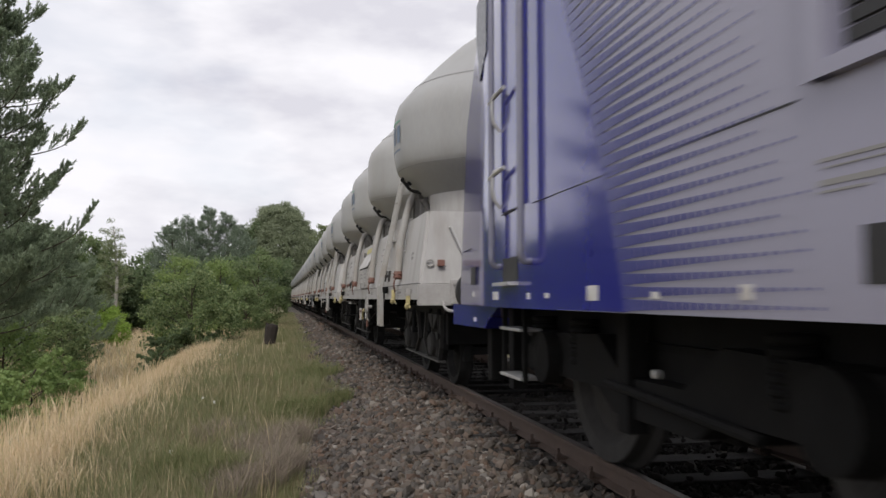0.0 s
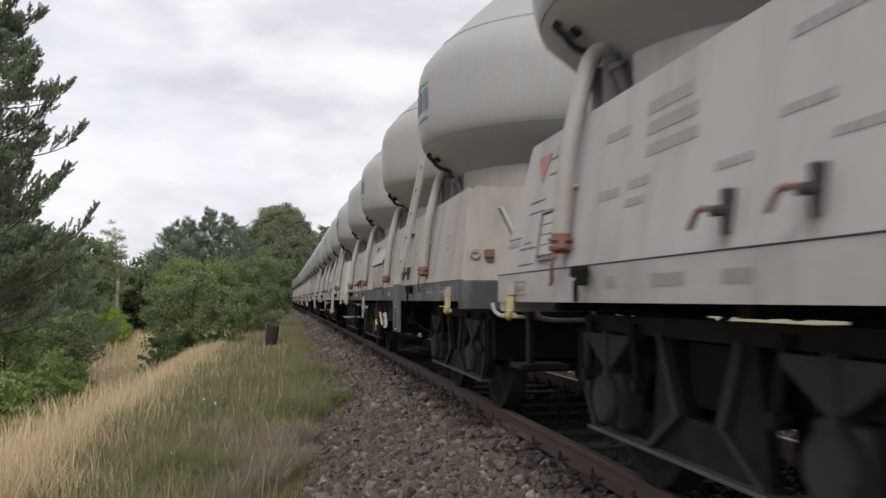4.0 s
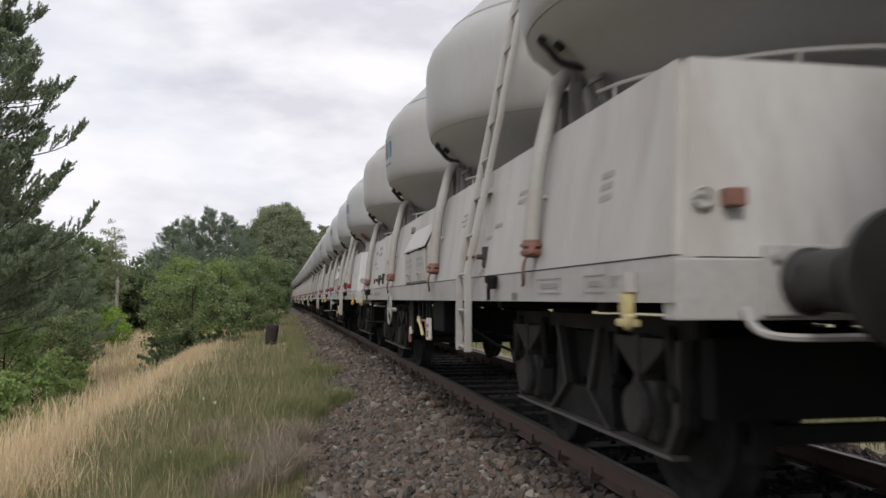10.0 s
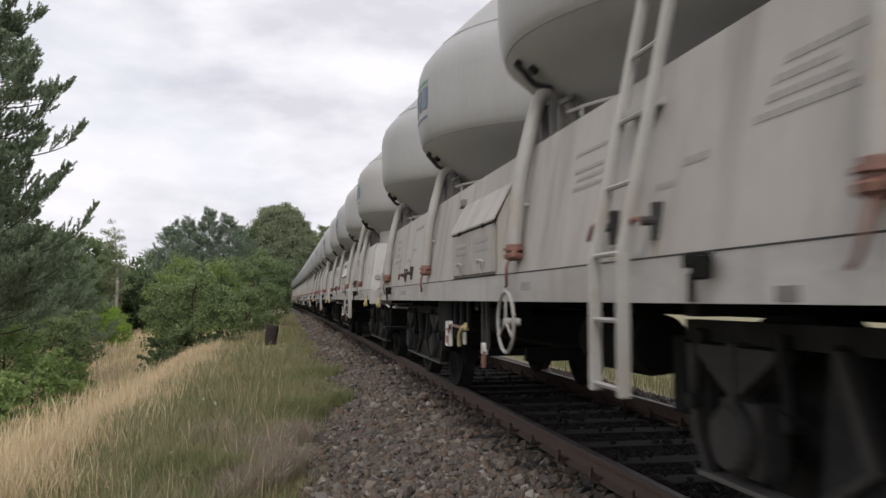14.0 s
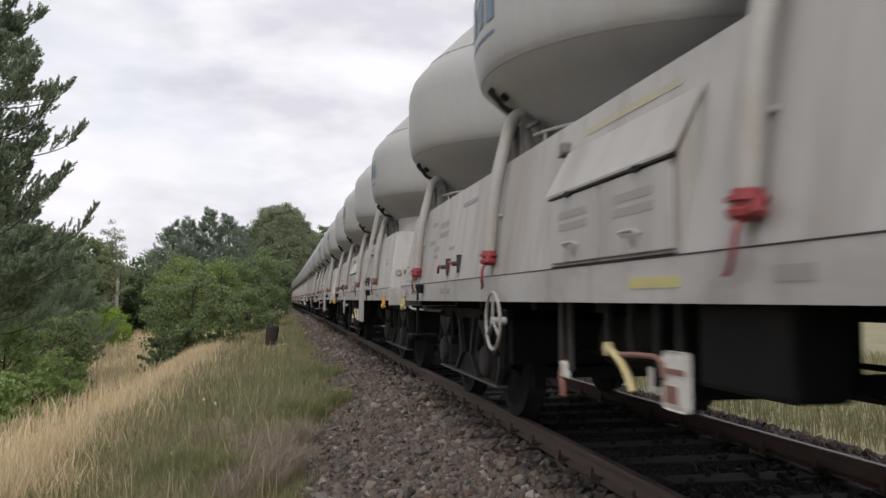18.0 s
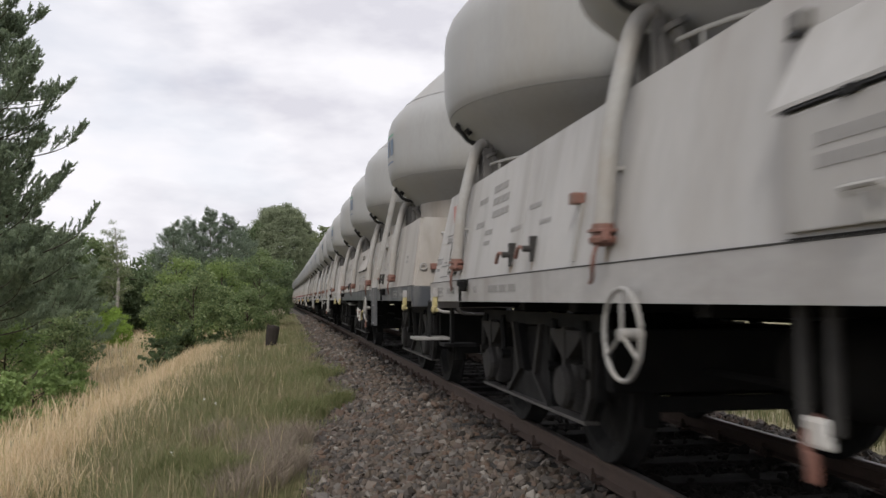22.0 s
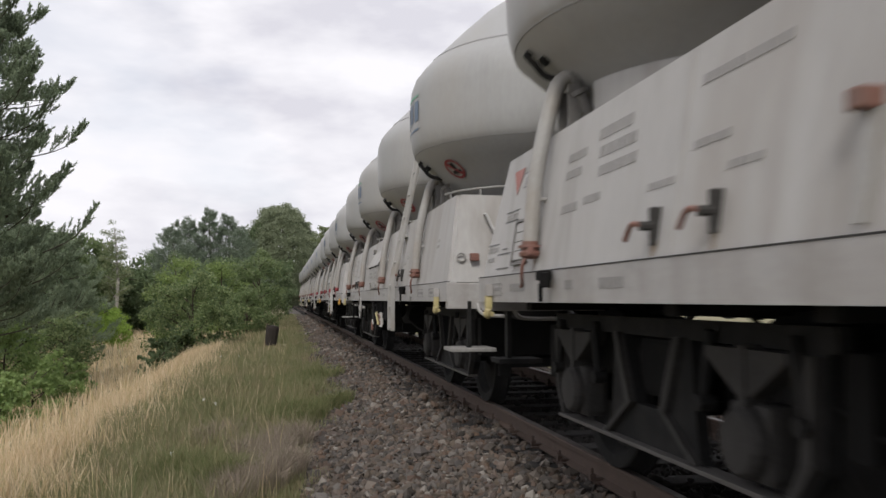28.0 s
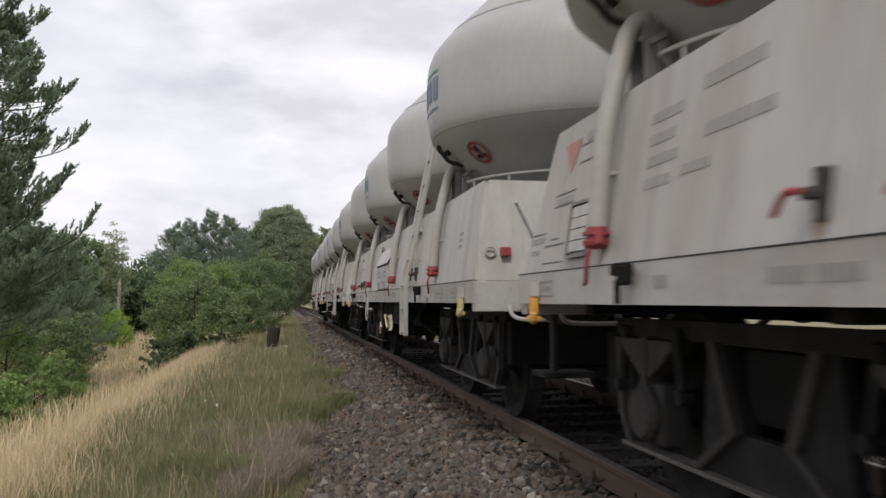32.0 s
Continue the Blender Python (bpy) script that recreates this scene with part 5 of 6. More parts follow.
        tagged(part("lettering", bm, WRITING, w, "worn grey line of lettering"), kind="stuff")
    for a, b in ((8.99, 9.15), (9.2, 9.36), (9.4, 9.64), (9.98, 10.1), (0.35, 0.55), (10.75, 11.05), (4.3, 4.48)):
        bm = bmesh.new()
        f = a
        while f < b - 0.012:
            plaque(bm, f, min(f + 0.024, b), 1.008, 1.052, 0.003, False)
            f += 0.036
        tagged(part("lettering", bm, WRITING, w, "worn grey lettering on the sill"), kind="stuff")
    # framed boxes painted on the sill
    for a, b in ((11.24, 11.47), (0.62, 0.85), (1.17, 1.53)):
        bm = bmesh.new()
        for a0, a1, b0, b1 in ((a, b, 0.985, 0.991), (a, b, 1.056, 1.062), (a, a + 0.006, 0.985, 1.06), (b - 0.006, b, 0.985, 1.06), (a + 0.03, b - 0.05, 1.012, 1.036)):
            plaque(bm, a0, a1, b0, b1, 0.003, False)
        part("sill_mark", bm, WRITING, w, "small framed mark on the sill")
    bm = bmesh.new()
    plaque(bm, 1.93, 2.03, 0.952, 0.995, 0.004, False)
    part("data_plate", bm, VENT, w, "small grey data plate on the sill")
    # terminal box on the sill
    for f in (AFT - 1.62, 2.4):
        bm = bmesh.new()
        box(bm, -SIDE - 0.07, -SIDE, y(f) - 0.045, y(f) + 0.03, 1.055, 1.105, 0.012)
        lathe(bm, [(0.0, -0.05), (0.028, -0.045), (0.03, 0.02), (0.0, 0.025)], 12, pose(-SIDE - 0.045, y(f) - 0.06, 1.07))
        box(bm, -SIDE - 0.05, -SIDE, y(f) - 0.015, y(f) + 0.015, 1.02, 1.06, 0.006)
        tube(bm, [(-SIDE - 0.05, y(f), 1.04), (-SIDE - 0.05, y(f), 0.95)], 0.012, 6)
        part("terminal_box", bm, DARK, w, "dark terminal box on the sill")
    # buffers
    bm = bmesh.new()
    lathe(bm, [(0.0, 0.02), (0.12, 0.02), (0.115, 0.06), (0.105, 0.07), (0.105, 0.27), (0.118, 0.275), (0.118, 0.30), (0.085, 0.305), (0.085, 0.47)], 24)
    lathe(bm, [(0.0, 0.42), (0.12, 0.43), (0.205, 0.455), (0.215, 0.47), (0.207, 0.485), (0.13, 0.495), (0.0, 0.50)], 32)
    bmesh.ops.transform(bm, matrix=pose(0, 0, 0, 90, 0, 0), verts=bm.verts[:])
    buf = part("buffer", bm, BUFFER, w, "black greased steel buffer", True)
    buf.matrix_basis = pose(-0.875, y(0), 1.02)
    bm = bmesh.new()
    box(bm, -0.17, 0.17, -0.025, 0.0, -0.12, 0.13, 0.008)
    for q in (-0.13, 0.13):
        lathe(bm, [(0.0, 0.0), (0.018, 0.0), (0.018, 0.02), (0.0, 0.022)], 8, pose(q, -0.025, 0.09, 90, 0, 0))
    flange = part("buffer_flange", bm, SILL, buf, "pale bolted flange")
    again(flange, Matrix(), again(buf, pose(0.875, y(0), 1.02)))
    again(flange, Matrix(), again(buf, pose(-0.875, y(AFT - 0.26), 1.02, 0, 0, 180)))
    again(flange, Matrix(), again(buf, pose(0.875, y(AFT - 0.26), 1.02, 0, 0, 180)))
    # screw coupling and hoses at the leading end
    bm = bmesh.new()
    tube(bm, [(0.04, y(0), 1.0), (0.04, y(-0.35), 0.97), (0.04, y(-0.85), 0.97), (0.04, y(-1.1), 1.0)], 0.03, 8)
    for x in (-0.35, 0.3):
        tube(bm, smooth_line([(x, y(0), 0.92), (x, y(-0.2), 0.8), (x, y(-0.5), 0.62), (x, y(-0.85), 0.8), (x, y(-1.1), 0.92)], 4), 0.025, 8)
    part("coupling", bm, BLACK, w, "screw coupling and brake hoses")
    # yellow rope hooks under the sill ends
    bm = bmesh.new()
    tube(bm, smooth_line([(0, 0, 1.0), (0, 0, 0.9), (0, -0.015, 0.87), (-0.02, -0.06, 0.862), (-0.02, -0.075, 0.90)], 4), 0.021, 8)
    box(bm, -0.02, 0.02, -0.028, 0.028, 0.9, 1.01, 0.008)
    box(bm, -0.022, 0.022, -0.075, 0.06, 0.855, 0.885, 0.01)
    hook = part("rope_hook", bm, YELLOW, w, "yellow rope hook", True)
    hook.matrix_basis = pose(-SIDE - 0.026, y(0.33), 0)
    bm = bmesh.new()
    prism(bm, [(-0.035, 0.985), (0.035, 0.985), (0.035, 1.02), (-0.035, 1.06)], "x", -0.022, 0.022)
    bracket = part("hook_bracket", bm, SILL, hook, "pale wedge-shaped bracket")
    again(bracket, Matrix(), again(hook, pose(-SIDE - 0.026, y(BODY - 0.36), 0)))
    # shunter's step and handrail at the ends
    for f, sgn in ((0.0, 1), (BODY, -1)):
        bm = bmesh.new()
        yy = y(f) + sgn * 0.03
        box(bm, -1.35 if sgn > 0 else -1.28, -0.98, yy - 0.13, yy + (0.22 if sgn > 0 else 0.1), 0.54, 0.57, 0.006)
        st = part("shunter_step", bm, STEP if sgn > 0 else GRIME, w, "worn grey step plate on a strap")
        bm = bmesh.new()
        box(bm, -1.2, -1.17, yy - 0.045, yy + 0.02, 0.57, 0.95)
        part("strap", bm, GRIME, st)
        bm = bmesh.new()
        tube(bm, smooth_line([(-1.12, y(f) - sgn * 0.02, 0.93), (-1.1, y(f) - sgn * 0.05, 0.86), (-1.0, y(f) - sgn * 0.08, 0.83), (-0.6, y(f) - sgn * 0.09, 0.83)], 4), 0.015, 6)
        part("grab_rail", bm, SILL, w, "pale bent grab rail under the buffer beam")
    # face of the leading end: grab handle, ring and lamp bracket
    bm = bmesh.new()
    fy = lambda z: y(0.17 * (z - SILL_Z1) / (TOP_Z - SILL_Z1)) - 0.012
    tube(bm, [(-1.02, fy(1.68) + 0.03, 1.68), (-1.02, fy(1.68) - 0.04, 1.68), (-0.9, fy(1.42) - 0.04, 1.40), (-0.9, fy(1.42) + 0.03, 1.39)], 0.014, 6)
    part("grab_handle", bm, PANEL_NEW, w, "slanting grab handle on the end face")
    bm = bmesh.new()
    box(bm, -1.17, -1.10, fy(1.3) - 0.05, fy(1.3) + 0.02, 1.28, 1.345, 0.008)
    part("end_valve", bm, RED, w, "small red box on the end face")
    bm = bmesh.new()
    tube(bm, [(-1.245 + 0.035 * math.cos(a), fy(1.3) - 0.01, 1.31 + 0.035 * math.sin(a)) for a in np.linspace(0, 2 * math.pi, 15)], 0.008, 6)
    part("ring", bm, PIPE, w)
    # brake gear under the sill
    for f, z in ((6.27, 0.62), (6.40, 0.62), (5.80, 0.74), (5.55, 0.72), (5.32, 0.64), (5.14, 0.70)):
        bm = bmesh.new()
        box(bm, -SIDE + 0.05, -SIDE + 0.075, yb(f) - 0.016, yb(f) + 0.016, z, 0.95, 0.004)
        part("hanger", bm, GRIME_PALE if f > 6 else GRIME, w)
    bm = bmesh.new()
    lathe(bm, [(0.0, -0.16), (0.14, -0.15), (0.15, 0.0), (0.14, 0.15), (0.0, 0.16)], 20, pose(-1.02, yb(5.85), 0.82, 90, 0, 0))
    part("brake_cylinder", bm, DARK, w, "dark brake cylinder", True)
    bm = bmesh.new()
    box(bm, -SIDE + 0.035, -SIDE + 0.05, yb(5.135) - 0.085, yb(5.135) + 0.085, 0.575, 0.78, 0.02)
    plate = part("brake_plate", bm, WHITE, w, "dirty white brake change-over plate")
    bm = bmesh.new()
    for z0, z1, q0, q1 in ((0.60, 0.66, -0.02, 0.07), (0.70, 0.72, -0.08, 0.06)):
        box(bm, -SIDE + 0.031, -SIDE + 0.037, yb(5.135) + q0, yb(5.135) + q1, z0, z1)
    part("mark", bm, RED, plate, "worn red mark on the plate")
    bm = bmesh.new()
    box(bm, -SIDE + 0.10, -SIDE + 0.114, yb(5.45) - 0.05, yb(5.45) + 0.05, 0.60, 0.70, 0.01)
    part("brake_plate", bm, WHITE, w, "small white plate behind the lever")
    bm = bmesh.new()
    tube(bm, smooth_line([(-SIDE + 0.05, yb(5.78), 0.755), (-SIDE + 0.04, yb(5.70), 0.745), (-SIDE + 0.04, yb(5.58), 0.69), (-SIDE + 0.05, yb(5.52), 0.60)], 4), 0.017, 8)
    lathe(bm, [(0.0, -0.02), (0.03, -0.015), (0.03, 0.015), (0.0, 0.02)], 12, pose(-SIDE + 0.05, yb(5.77), 0.752, 0, 90, 0))
    part("brake_lever", bm, YELLOW, w, "yellow brake change-over lever", True)
    bm = bmesh.new()
    tube(bm, smooth_line([(-SIDE + 0.05, yb(5.68), 0.735), (-SIDE + 0.03, yb(5.4), 0.75), (-SIDE + 0.03, yb(5.24), 0.745), (-SIDE + 0.03, yb(5.2), 0.68)], 4), 0.011, 8)
    part("brake_lever", bm, RED, w, "reddish brake rod")
    bm = bmesh.new()
    tube(bm, smooth_line([(-SIDE + 0.07, yb(6.34), 0.66), (-SIDE + 0.045, yb(6.37), 0.60), (-SIDE + 0.05, yb(6.35), 0.50)], 4), 0.014, 8)
    box(bm, -SIDE + 0.03, -SIDE + 0.06, yb(6.345) - 0.014, yb(6.345) + 0.014, 0.49, 0.57, 0.008)
    part("brake_lever", bm, RED, w, "reddish brake lever", True)
    bm = bmesh.new()
    box(bm, -SIDE + 0.04, -SIDE + 0.07, yb(6.33) - 0.05, yb(6.33) + 0.05, 0.58, 0.66, 0.012)
    part("lever_bracket", bm, WHITE, w, "dirty white lever bracket")
    # black equipment case behind the gear
    bm = bmesh.new()
    box(bm, -1.31, -1.12, min(yb(4.5), yb(5.02)), max(yb(4.5), yb(5.02)), 0.67, 0.95, 0.02)
    part("equipment_case", bm, DARK, w, "black brake equipment case")
    # truss rods that hang under the middle
    bm = bmesh.new()
    tube(bm, [(-1.0, yb(4.75), 0.70), (-1.0, yb(3.9), 0.60), (-0.95, yb(3.35), 0.55), (-0.95, yb(3.1), 0.66), (-0.95, yb(2.7), 0.9)], 0.012, 6)
    tube(bm, [(-0.2, yb(4.6), 0.86), (-0.2, yb(3.5), 0.52), (0.5, yb(3.3), 0.52), (0.5, yb(2.9), 0.86)], 0.014, 6)
    tube(bm, [(0.3, yb(4.7), 0.80), (0.3, yb(2.8), 0.80)], 0.022, 6)
    tube(bm, [(-0.6, yb(4.7), 0.69), (-0.6, yb(2.8), 0.69)], 0.022, 6)
    part("truss_rod", bm, DARK, w, "thin dark truss and brake rods")
    bm = bmesh.new()
    lathe(bm, [(0.0, -0.5), (0.17, -0.46), (0.19, -0.3), (0.19, 0.3), (0.17, 0.46), (0.0, 0.5)], 20, pose(-0.55, yb(7.0), 0.70, 90, 0, 0))
    part("air_reservoir", bm, DARK, w, "dark air reservoir", True)
    bm = bmesh.new()
    for x, z in ((-0.45, 0.58), (0.4, 0.6)):
        tube(bm, [(x, y(3.0), z), (x, y(9.0), z)], 0.02, 6)
    for f in (6.0,):
        box(bm, -0.9, 0.6, y(f) - 0.03, y(f) + 0.03, 0.5, 0.6)
        box(bm, -0.03, 0.03, y(f) - 0.03, y(f) + 0.03, 0.55, 0.9)
    part("brake_rigging", bm, DARK, w, "dark brake rods and beams")
    # bogies
    wheels = []
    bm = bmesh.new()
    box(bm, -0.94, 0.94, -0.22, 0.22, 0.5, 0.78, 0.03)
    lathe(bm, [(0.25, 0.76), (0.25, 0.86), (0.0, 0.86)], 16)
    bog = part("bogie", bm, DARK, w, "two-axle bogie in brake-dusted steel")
    part("side_frame", side_frame(-1), GRIME, bog)
    part("side_frame", side_frame(1), GRIME, bog)
    # dusty flanges along the legs and spring seats
    for k in (-1, 1):
        for poly in ([(k * 0.15, 0.47), (k * 0.20, 0.47), (k * 0.50, 0.29), (k * 0.46, 0.275)], [(k * 0.31, 0.80), (k * 0.36, 0.80), (k * 0.22, 0.47), (k * 0.16, 0.47)],
                     [(k * 1.24, 0.78), (k * 1.29, 0.78), (k * 1.26, 0.42), (k * 1.15, 0.275), (k * 1.11, 0.285), (k * 1.20, 0.42)]):
            bm = bmesh.new()
            prism(bm, poly, "x", -1.02, -0.985)
            part("flange", bm, GRIME_PALE, bog, "dust-covered flange of the pressed frame")
    for yy in (-1.44, 1.44):
        bm = bmesh.new()
        box(bm, -0.98, 0.98, yy - 0.06, yy + 0.06, 0.47, 0.80, 0.01)
        part("headstock", bm, DARK, bog)
    bog.matrix_basis = pose(0, y(1.95), 0)
    pieces = []
    bm = bmesh.new()
    box(bm, -0.06, 0.08, -0.14, 0.14, -0.15, 0.13, 0.03)
    box(bm, -0.10, -0.05, -0.09, 0.09, -0.11, 0.05, 0.012)
    lathe(bm, [(0.135, 0.0), (0.13, 0.06), (0.11, 0.085), (0.0, 0.09)], 18, pose(-0.03, 0, -0.01, 0, -90, 0))
    abox = part("axle_box", bm, GRIME_PALE, bog)
    # leaf spring: a stack of ever shorter leaves
    bm = bmesh.new()
    prism(bm, [(-0.27, 0.322), (0.27, 0.322), (0.27, 0.29), (0.17, 0.225), (0.05, 0.155), (-0.05, 0.155), (-0.17, 0.225), (-0.27, 0.29)], "x", -0.045, 0.045)
    box(bm, -0.055, 0.055, -0.025, 0.025, 0.1, 0.34, 0.006)
    spring = part("leaf_spring", bm, GRIME_PALE, bog)
    firsts = {}
    for s in (-1, 1):
        for yy in (-0.9, 0.9):
            m = pose(s * 0.96, yy, 0.46, 0, 0, 0 if s < 0 else 180)
            ms = pose(s * 0.995, yy, 0.46)
            if not firsts:
                abox.matrix_basis, spring.matrix_basis = m, ms
                firsts["done"] = True
            else:
                again(abox, m, bog), again(spring, ms, bog)
    bm = bmesh.new()
    box(bm, -1.03, -0.94, -1.2, 1.2, 0.262, 0.282, 0.004)
    tie = part("tie_bar", bm, mat("dusty_tie_bar", (0.085, 0.08, 0.074), 0.7, 0, 0.25, 6, 0.05), bog, "dust-covered lower tie bar")
    for yy in (-1.42, -0.38, 0.38, 1.42):
        bm = bmesh.new()
        for x in (-0.75, 0.75):
            box(bm, x - 0.05, x + 0.05, yy - 0.04, yy + 0.04, 0.28, 0.62, 0.01)
        box(bm, -0.8, 0.8, yy - 0.03, yy + 0.03, 0.36, 0.44)
        part("brake_beam", bm, DARK, bog)
    bm = bmesh.new()
    wheel_profile(bm, -0.755, -1), wheel_profile(bm, 0.755, 1)
    lathe(bm, [(0.08, -1.0), (0.08, 1.0)], 14, pose(0, 0, 0, 0, 90, 0))
    ws = part("wheelset", bm, GRIME, bog, "two spoked-free steel wheels on an axle".replace("spoked-free", "solid"), True)
    ws.matrix_basis = pose(0, -0.9, 0.46)
    again(ws, pose(0, 0.9, 0.46), bog)
    bog2 = again(bog, pose(0, y(AFT - 1.9), 0), w)
    for c in list(bog.children):
        again(c, c.matrix_basis.copy(), bog2)
    return w


def repaint(w, swaps):
    """Give the parts of one wagon another paint, by part name."""
    for o in w.children_recursive:
        key = o.name.split(".")[0]
        if key in swaps and o.type == "MESH":
            o.material_slots[0].link = "OBJECT"
            o.material_slots[0].material = swaps[key]


def drop_parts(w, names):
    for o in list(w.children_recursive):
        if o.name.split(".")[0] in names:
            bpy.data.objects.remove(o)


def ban_sign(o):
    """A round no-hammering sign on a silo's lower cone."""
    m = pose(0, 0, 0, 0, 0, 22) @ pose(-1.19, 0, 2.20, 0, -138, 0)
    bm = bmesh.new()
    for k in range(24):
        q = [bm.verts.new(m @ Vector((r * math.cos(a), r * math.sin(a), 0.006))) for a in (k * math.pi / 12, (k + 1) * math.pi / 12) for r in (0.094, 0.121)]
        bm.faces.new((q[0], q[1], q[3], q[2]))
    box(bm, -0.1, 0.1, -0.009, 0.009, 0.001, 0.011, 0, m @ pose(0, 0, 0, 0, 0, 45))
    sg = part("ban_sign", bm, RED_NEW, o, "round red prohibition sign")
    bm = bmesh.new()
    box(bm, -0.055, -0.02, -0.058, 0.058, 0.0, 0.009, 0, m)
    box(bm, -0.03, 0.072, -0.014, 0.014, 0.0, 0.009, 0, m)
    part("pictogram", bm, BLACK, o, "dark hammer pictogram")


master, other = build_wagon(False), build_wagon(True)
TURNED = (0, 4, 7, 8, 12, 14, 16, 19)
WAGONS = [other, master] + [copy_thing(other if i in TURNED else master, Matrix()) for i in range(2, 20)]
for i, w in enumerate(WAGONS):
    panel, sill, valve, band, hooks, sign, text = PANEL, SILL, RED, None, YELLOW, False, "dusty white"
    if i in (2, 12):
        sill, text = SILL_DARK, "dusty beige, dark-silled"
        panel = PANEL_GREY
    if i in (6, 15, 16, 17):
        panel, valve, text, sign = PANEL_NEW if i == 6 else PANEL, RED_NEW if i != 15 else RED, "clean white" if i != 15 else "dusty white", True
    if i in (1, 3, 4, 8, 9, 13):
        band = STRIPE_FADED
    if i in (0, 16):
        band = STRIPE_YELLOW
    if i in (6, 10):
        band = STRIPE_ORANGE
    if i in (6, 10, 16):
        hooks = ORANGE
    if i == 9:
        valve = RED_NEW
    if i == 7:
        panel = PANEL_GREY
    swaps = {"housing": panel, "cabinet": panel, "cabinet_roof": panel, "door": panel, "louvre": panel, "skirt": panel, "silo": SILO_NEW if i == 6 else SILO, "side_sill": sill, "end_beam": sill,
             "valve": valve, "lever": valve, "end_valve": valve, "rope_hook": hooks}
    if i == 15:
        swaps["lettering"] = WRITING_FAINT
    if sill is SILL_DARK:
        swaps["lettering"] = WRITING_LIGHT
        swaps["ladder_foot"] = SILL_DARK
        for o in list(w.children):
            if o.name.split(".")[0] == "shunter_step" and o.children[0].data.vertices[0].co.y > 5:
                o.material_slots[0].link = "OBJECT"
                o.material_slots[0].material = GRIME
    if band is STRIPE_FADED:
        drop_parts(w, ("warning_band",))
        bm = bmesh.new()
        f = 5.2
        while f < 6.15:
            plaque(bm, f, f + 0.03 + 0.02 * ((f * 31) % 1), 1.735, 1.768)
            f += 0.062
        tagged(part("faded_lettering", bm, STRIPE_FADED, w, "faded yellow line of lettering"), kind="stuff")
    elif band:
        swaps["warning_band"] = band
    else:
        drop_parts(w, ("warning_band",))
    # each wagon keeps its own share of lettering, steps and end fittings
    pick = random.Random(40 + i)
    for o in list(w.children):
        key = o.name.split(".")[0]
        if key == "lettering" and pick.random() < 0.3 or key == "shunter_step" and i not in (3, 4, 7, 12, 15, 16, 19) and o.children[0].data.vertices[0].co.y < 0 \
                or key == "grab_handle" and i in (3, 5, 9, 10) or key == "indicator" and i not in (2, 5, 10, 11, 12, 14, 16):
            for c in list(o.children):
                bpy.data.objects.remove(c)
            bpy.data.objects.remove(o)
    drop_parts(w, ("skirt",) if i in (5, 7, 9, 11, 15, 16, 17, 19) else ("guard_rail",))
    repaint(w, swaps)
    if i == 0:
        # the first wagon runs the other way round, so its fittings sit nearer its leading end
        for o in w.children:
            key = o.name.split(".")[0]
            if key in ("silo", "filling_pipe", "ladder", "cock", "rust_run"):
                o.matrix_basis = pose(0, {"cock": -0.36, "ladder": -0.42}.get(key, -0.23), 0) @ o.matrix_basis
        for o in [c for c in w.children if c.name.split(".")[0] == "rope_hook"]:
            fore = o.matrix_basis.translation.y < 0
            o.matrix_basis = pose(0, 0.15 if fore else -0.25, 0) @ o.matrix_basis
            again(o, pose(0, 1.2 if fore else -0.5, 0.05) @ o.matrix_basis, w)
    if i == 16:
        ladder = next(c for c in w.children if c.name.split(".")[0] == "ladder")
        swing = pose(0, 0, 1.12, -13) @ pose(0, 0, -1.12)
        for o in ladder.children:
            if o.name.split(".")[0] == "ladder_foot" or o.name.split(".")[0] == "rung" and o.matrix_basis.translation.z < 1.0:
                o.matrix_basis = swing @ o.matrix_basis
    if i in (8, 9, 13):
        bm = bmesh.new()
        f = 5.02
        while f < 5.42:
            plaque(bm, f, f + 0.03, 1.0, 1.04, 0.003, False)
            f += 0.042
        tagged(part("yellow_lettering", bm, STRIPE_YELLOW if i < 13 else STRIPE_FADED, w, "yellow lettering on the sill"), kind="stuff")
    if i == 2:
        bm = bmesh.new()
        plaque(bm, 10.58, 11.0, 1.47, 1.80, 0.003)
        notice = part("loading_table", bm, NOTICE, w, "pale blue-grey loading table with white rules")
        for k in range(5):
            bm = bmesh.new()
            plaque(bm, 10.62, 10.97, 1.50 + 0.06 * k, 1.507 + 0.06 * k, 0.006)
            part("rule", bm, WHITE, notice)
    if i in (9, 11):
        for o in [c for c in w.children if c.name.split(".")[0] in ("end_valve", "grab_handle")]:
            bpy.data.objects.remove(o)
        bm = bmesh.new()
        box(bm, -1.17, -1.11, FRONT - 0.05, FRONT + 0.03, 1.05, 1.34, 0.006)
        lamp_post = part("signal_bracket", bm, PANEL, w, "pale signal bracket on the end face")
        bm = bmesh.new()
        box(bm, -1.175, -1.105, FRONT - 0.06, FRONT + 0.02, 1.341, 1.385, 0.006)
        part("cap", bm, RED, lamp_post, "red cap")
    if i == 9:
        bm = bmesh.new()
        lathe(bm, [(0.0, 0.0), (0.045, 0.0), (0.045, 0.012), (0.0, 0.012)], 20, pose(-1.24, FRONT + 0.05, 1.31, 90, 0, 0))
        part("opening", bm, BLACK, w, "round dark opening in the end face")
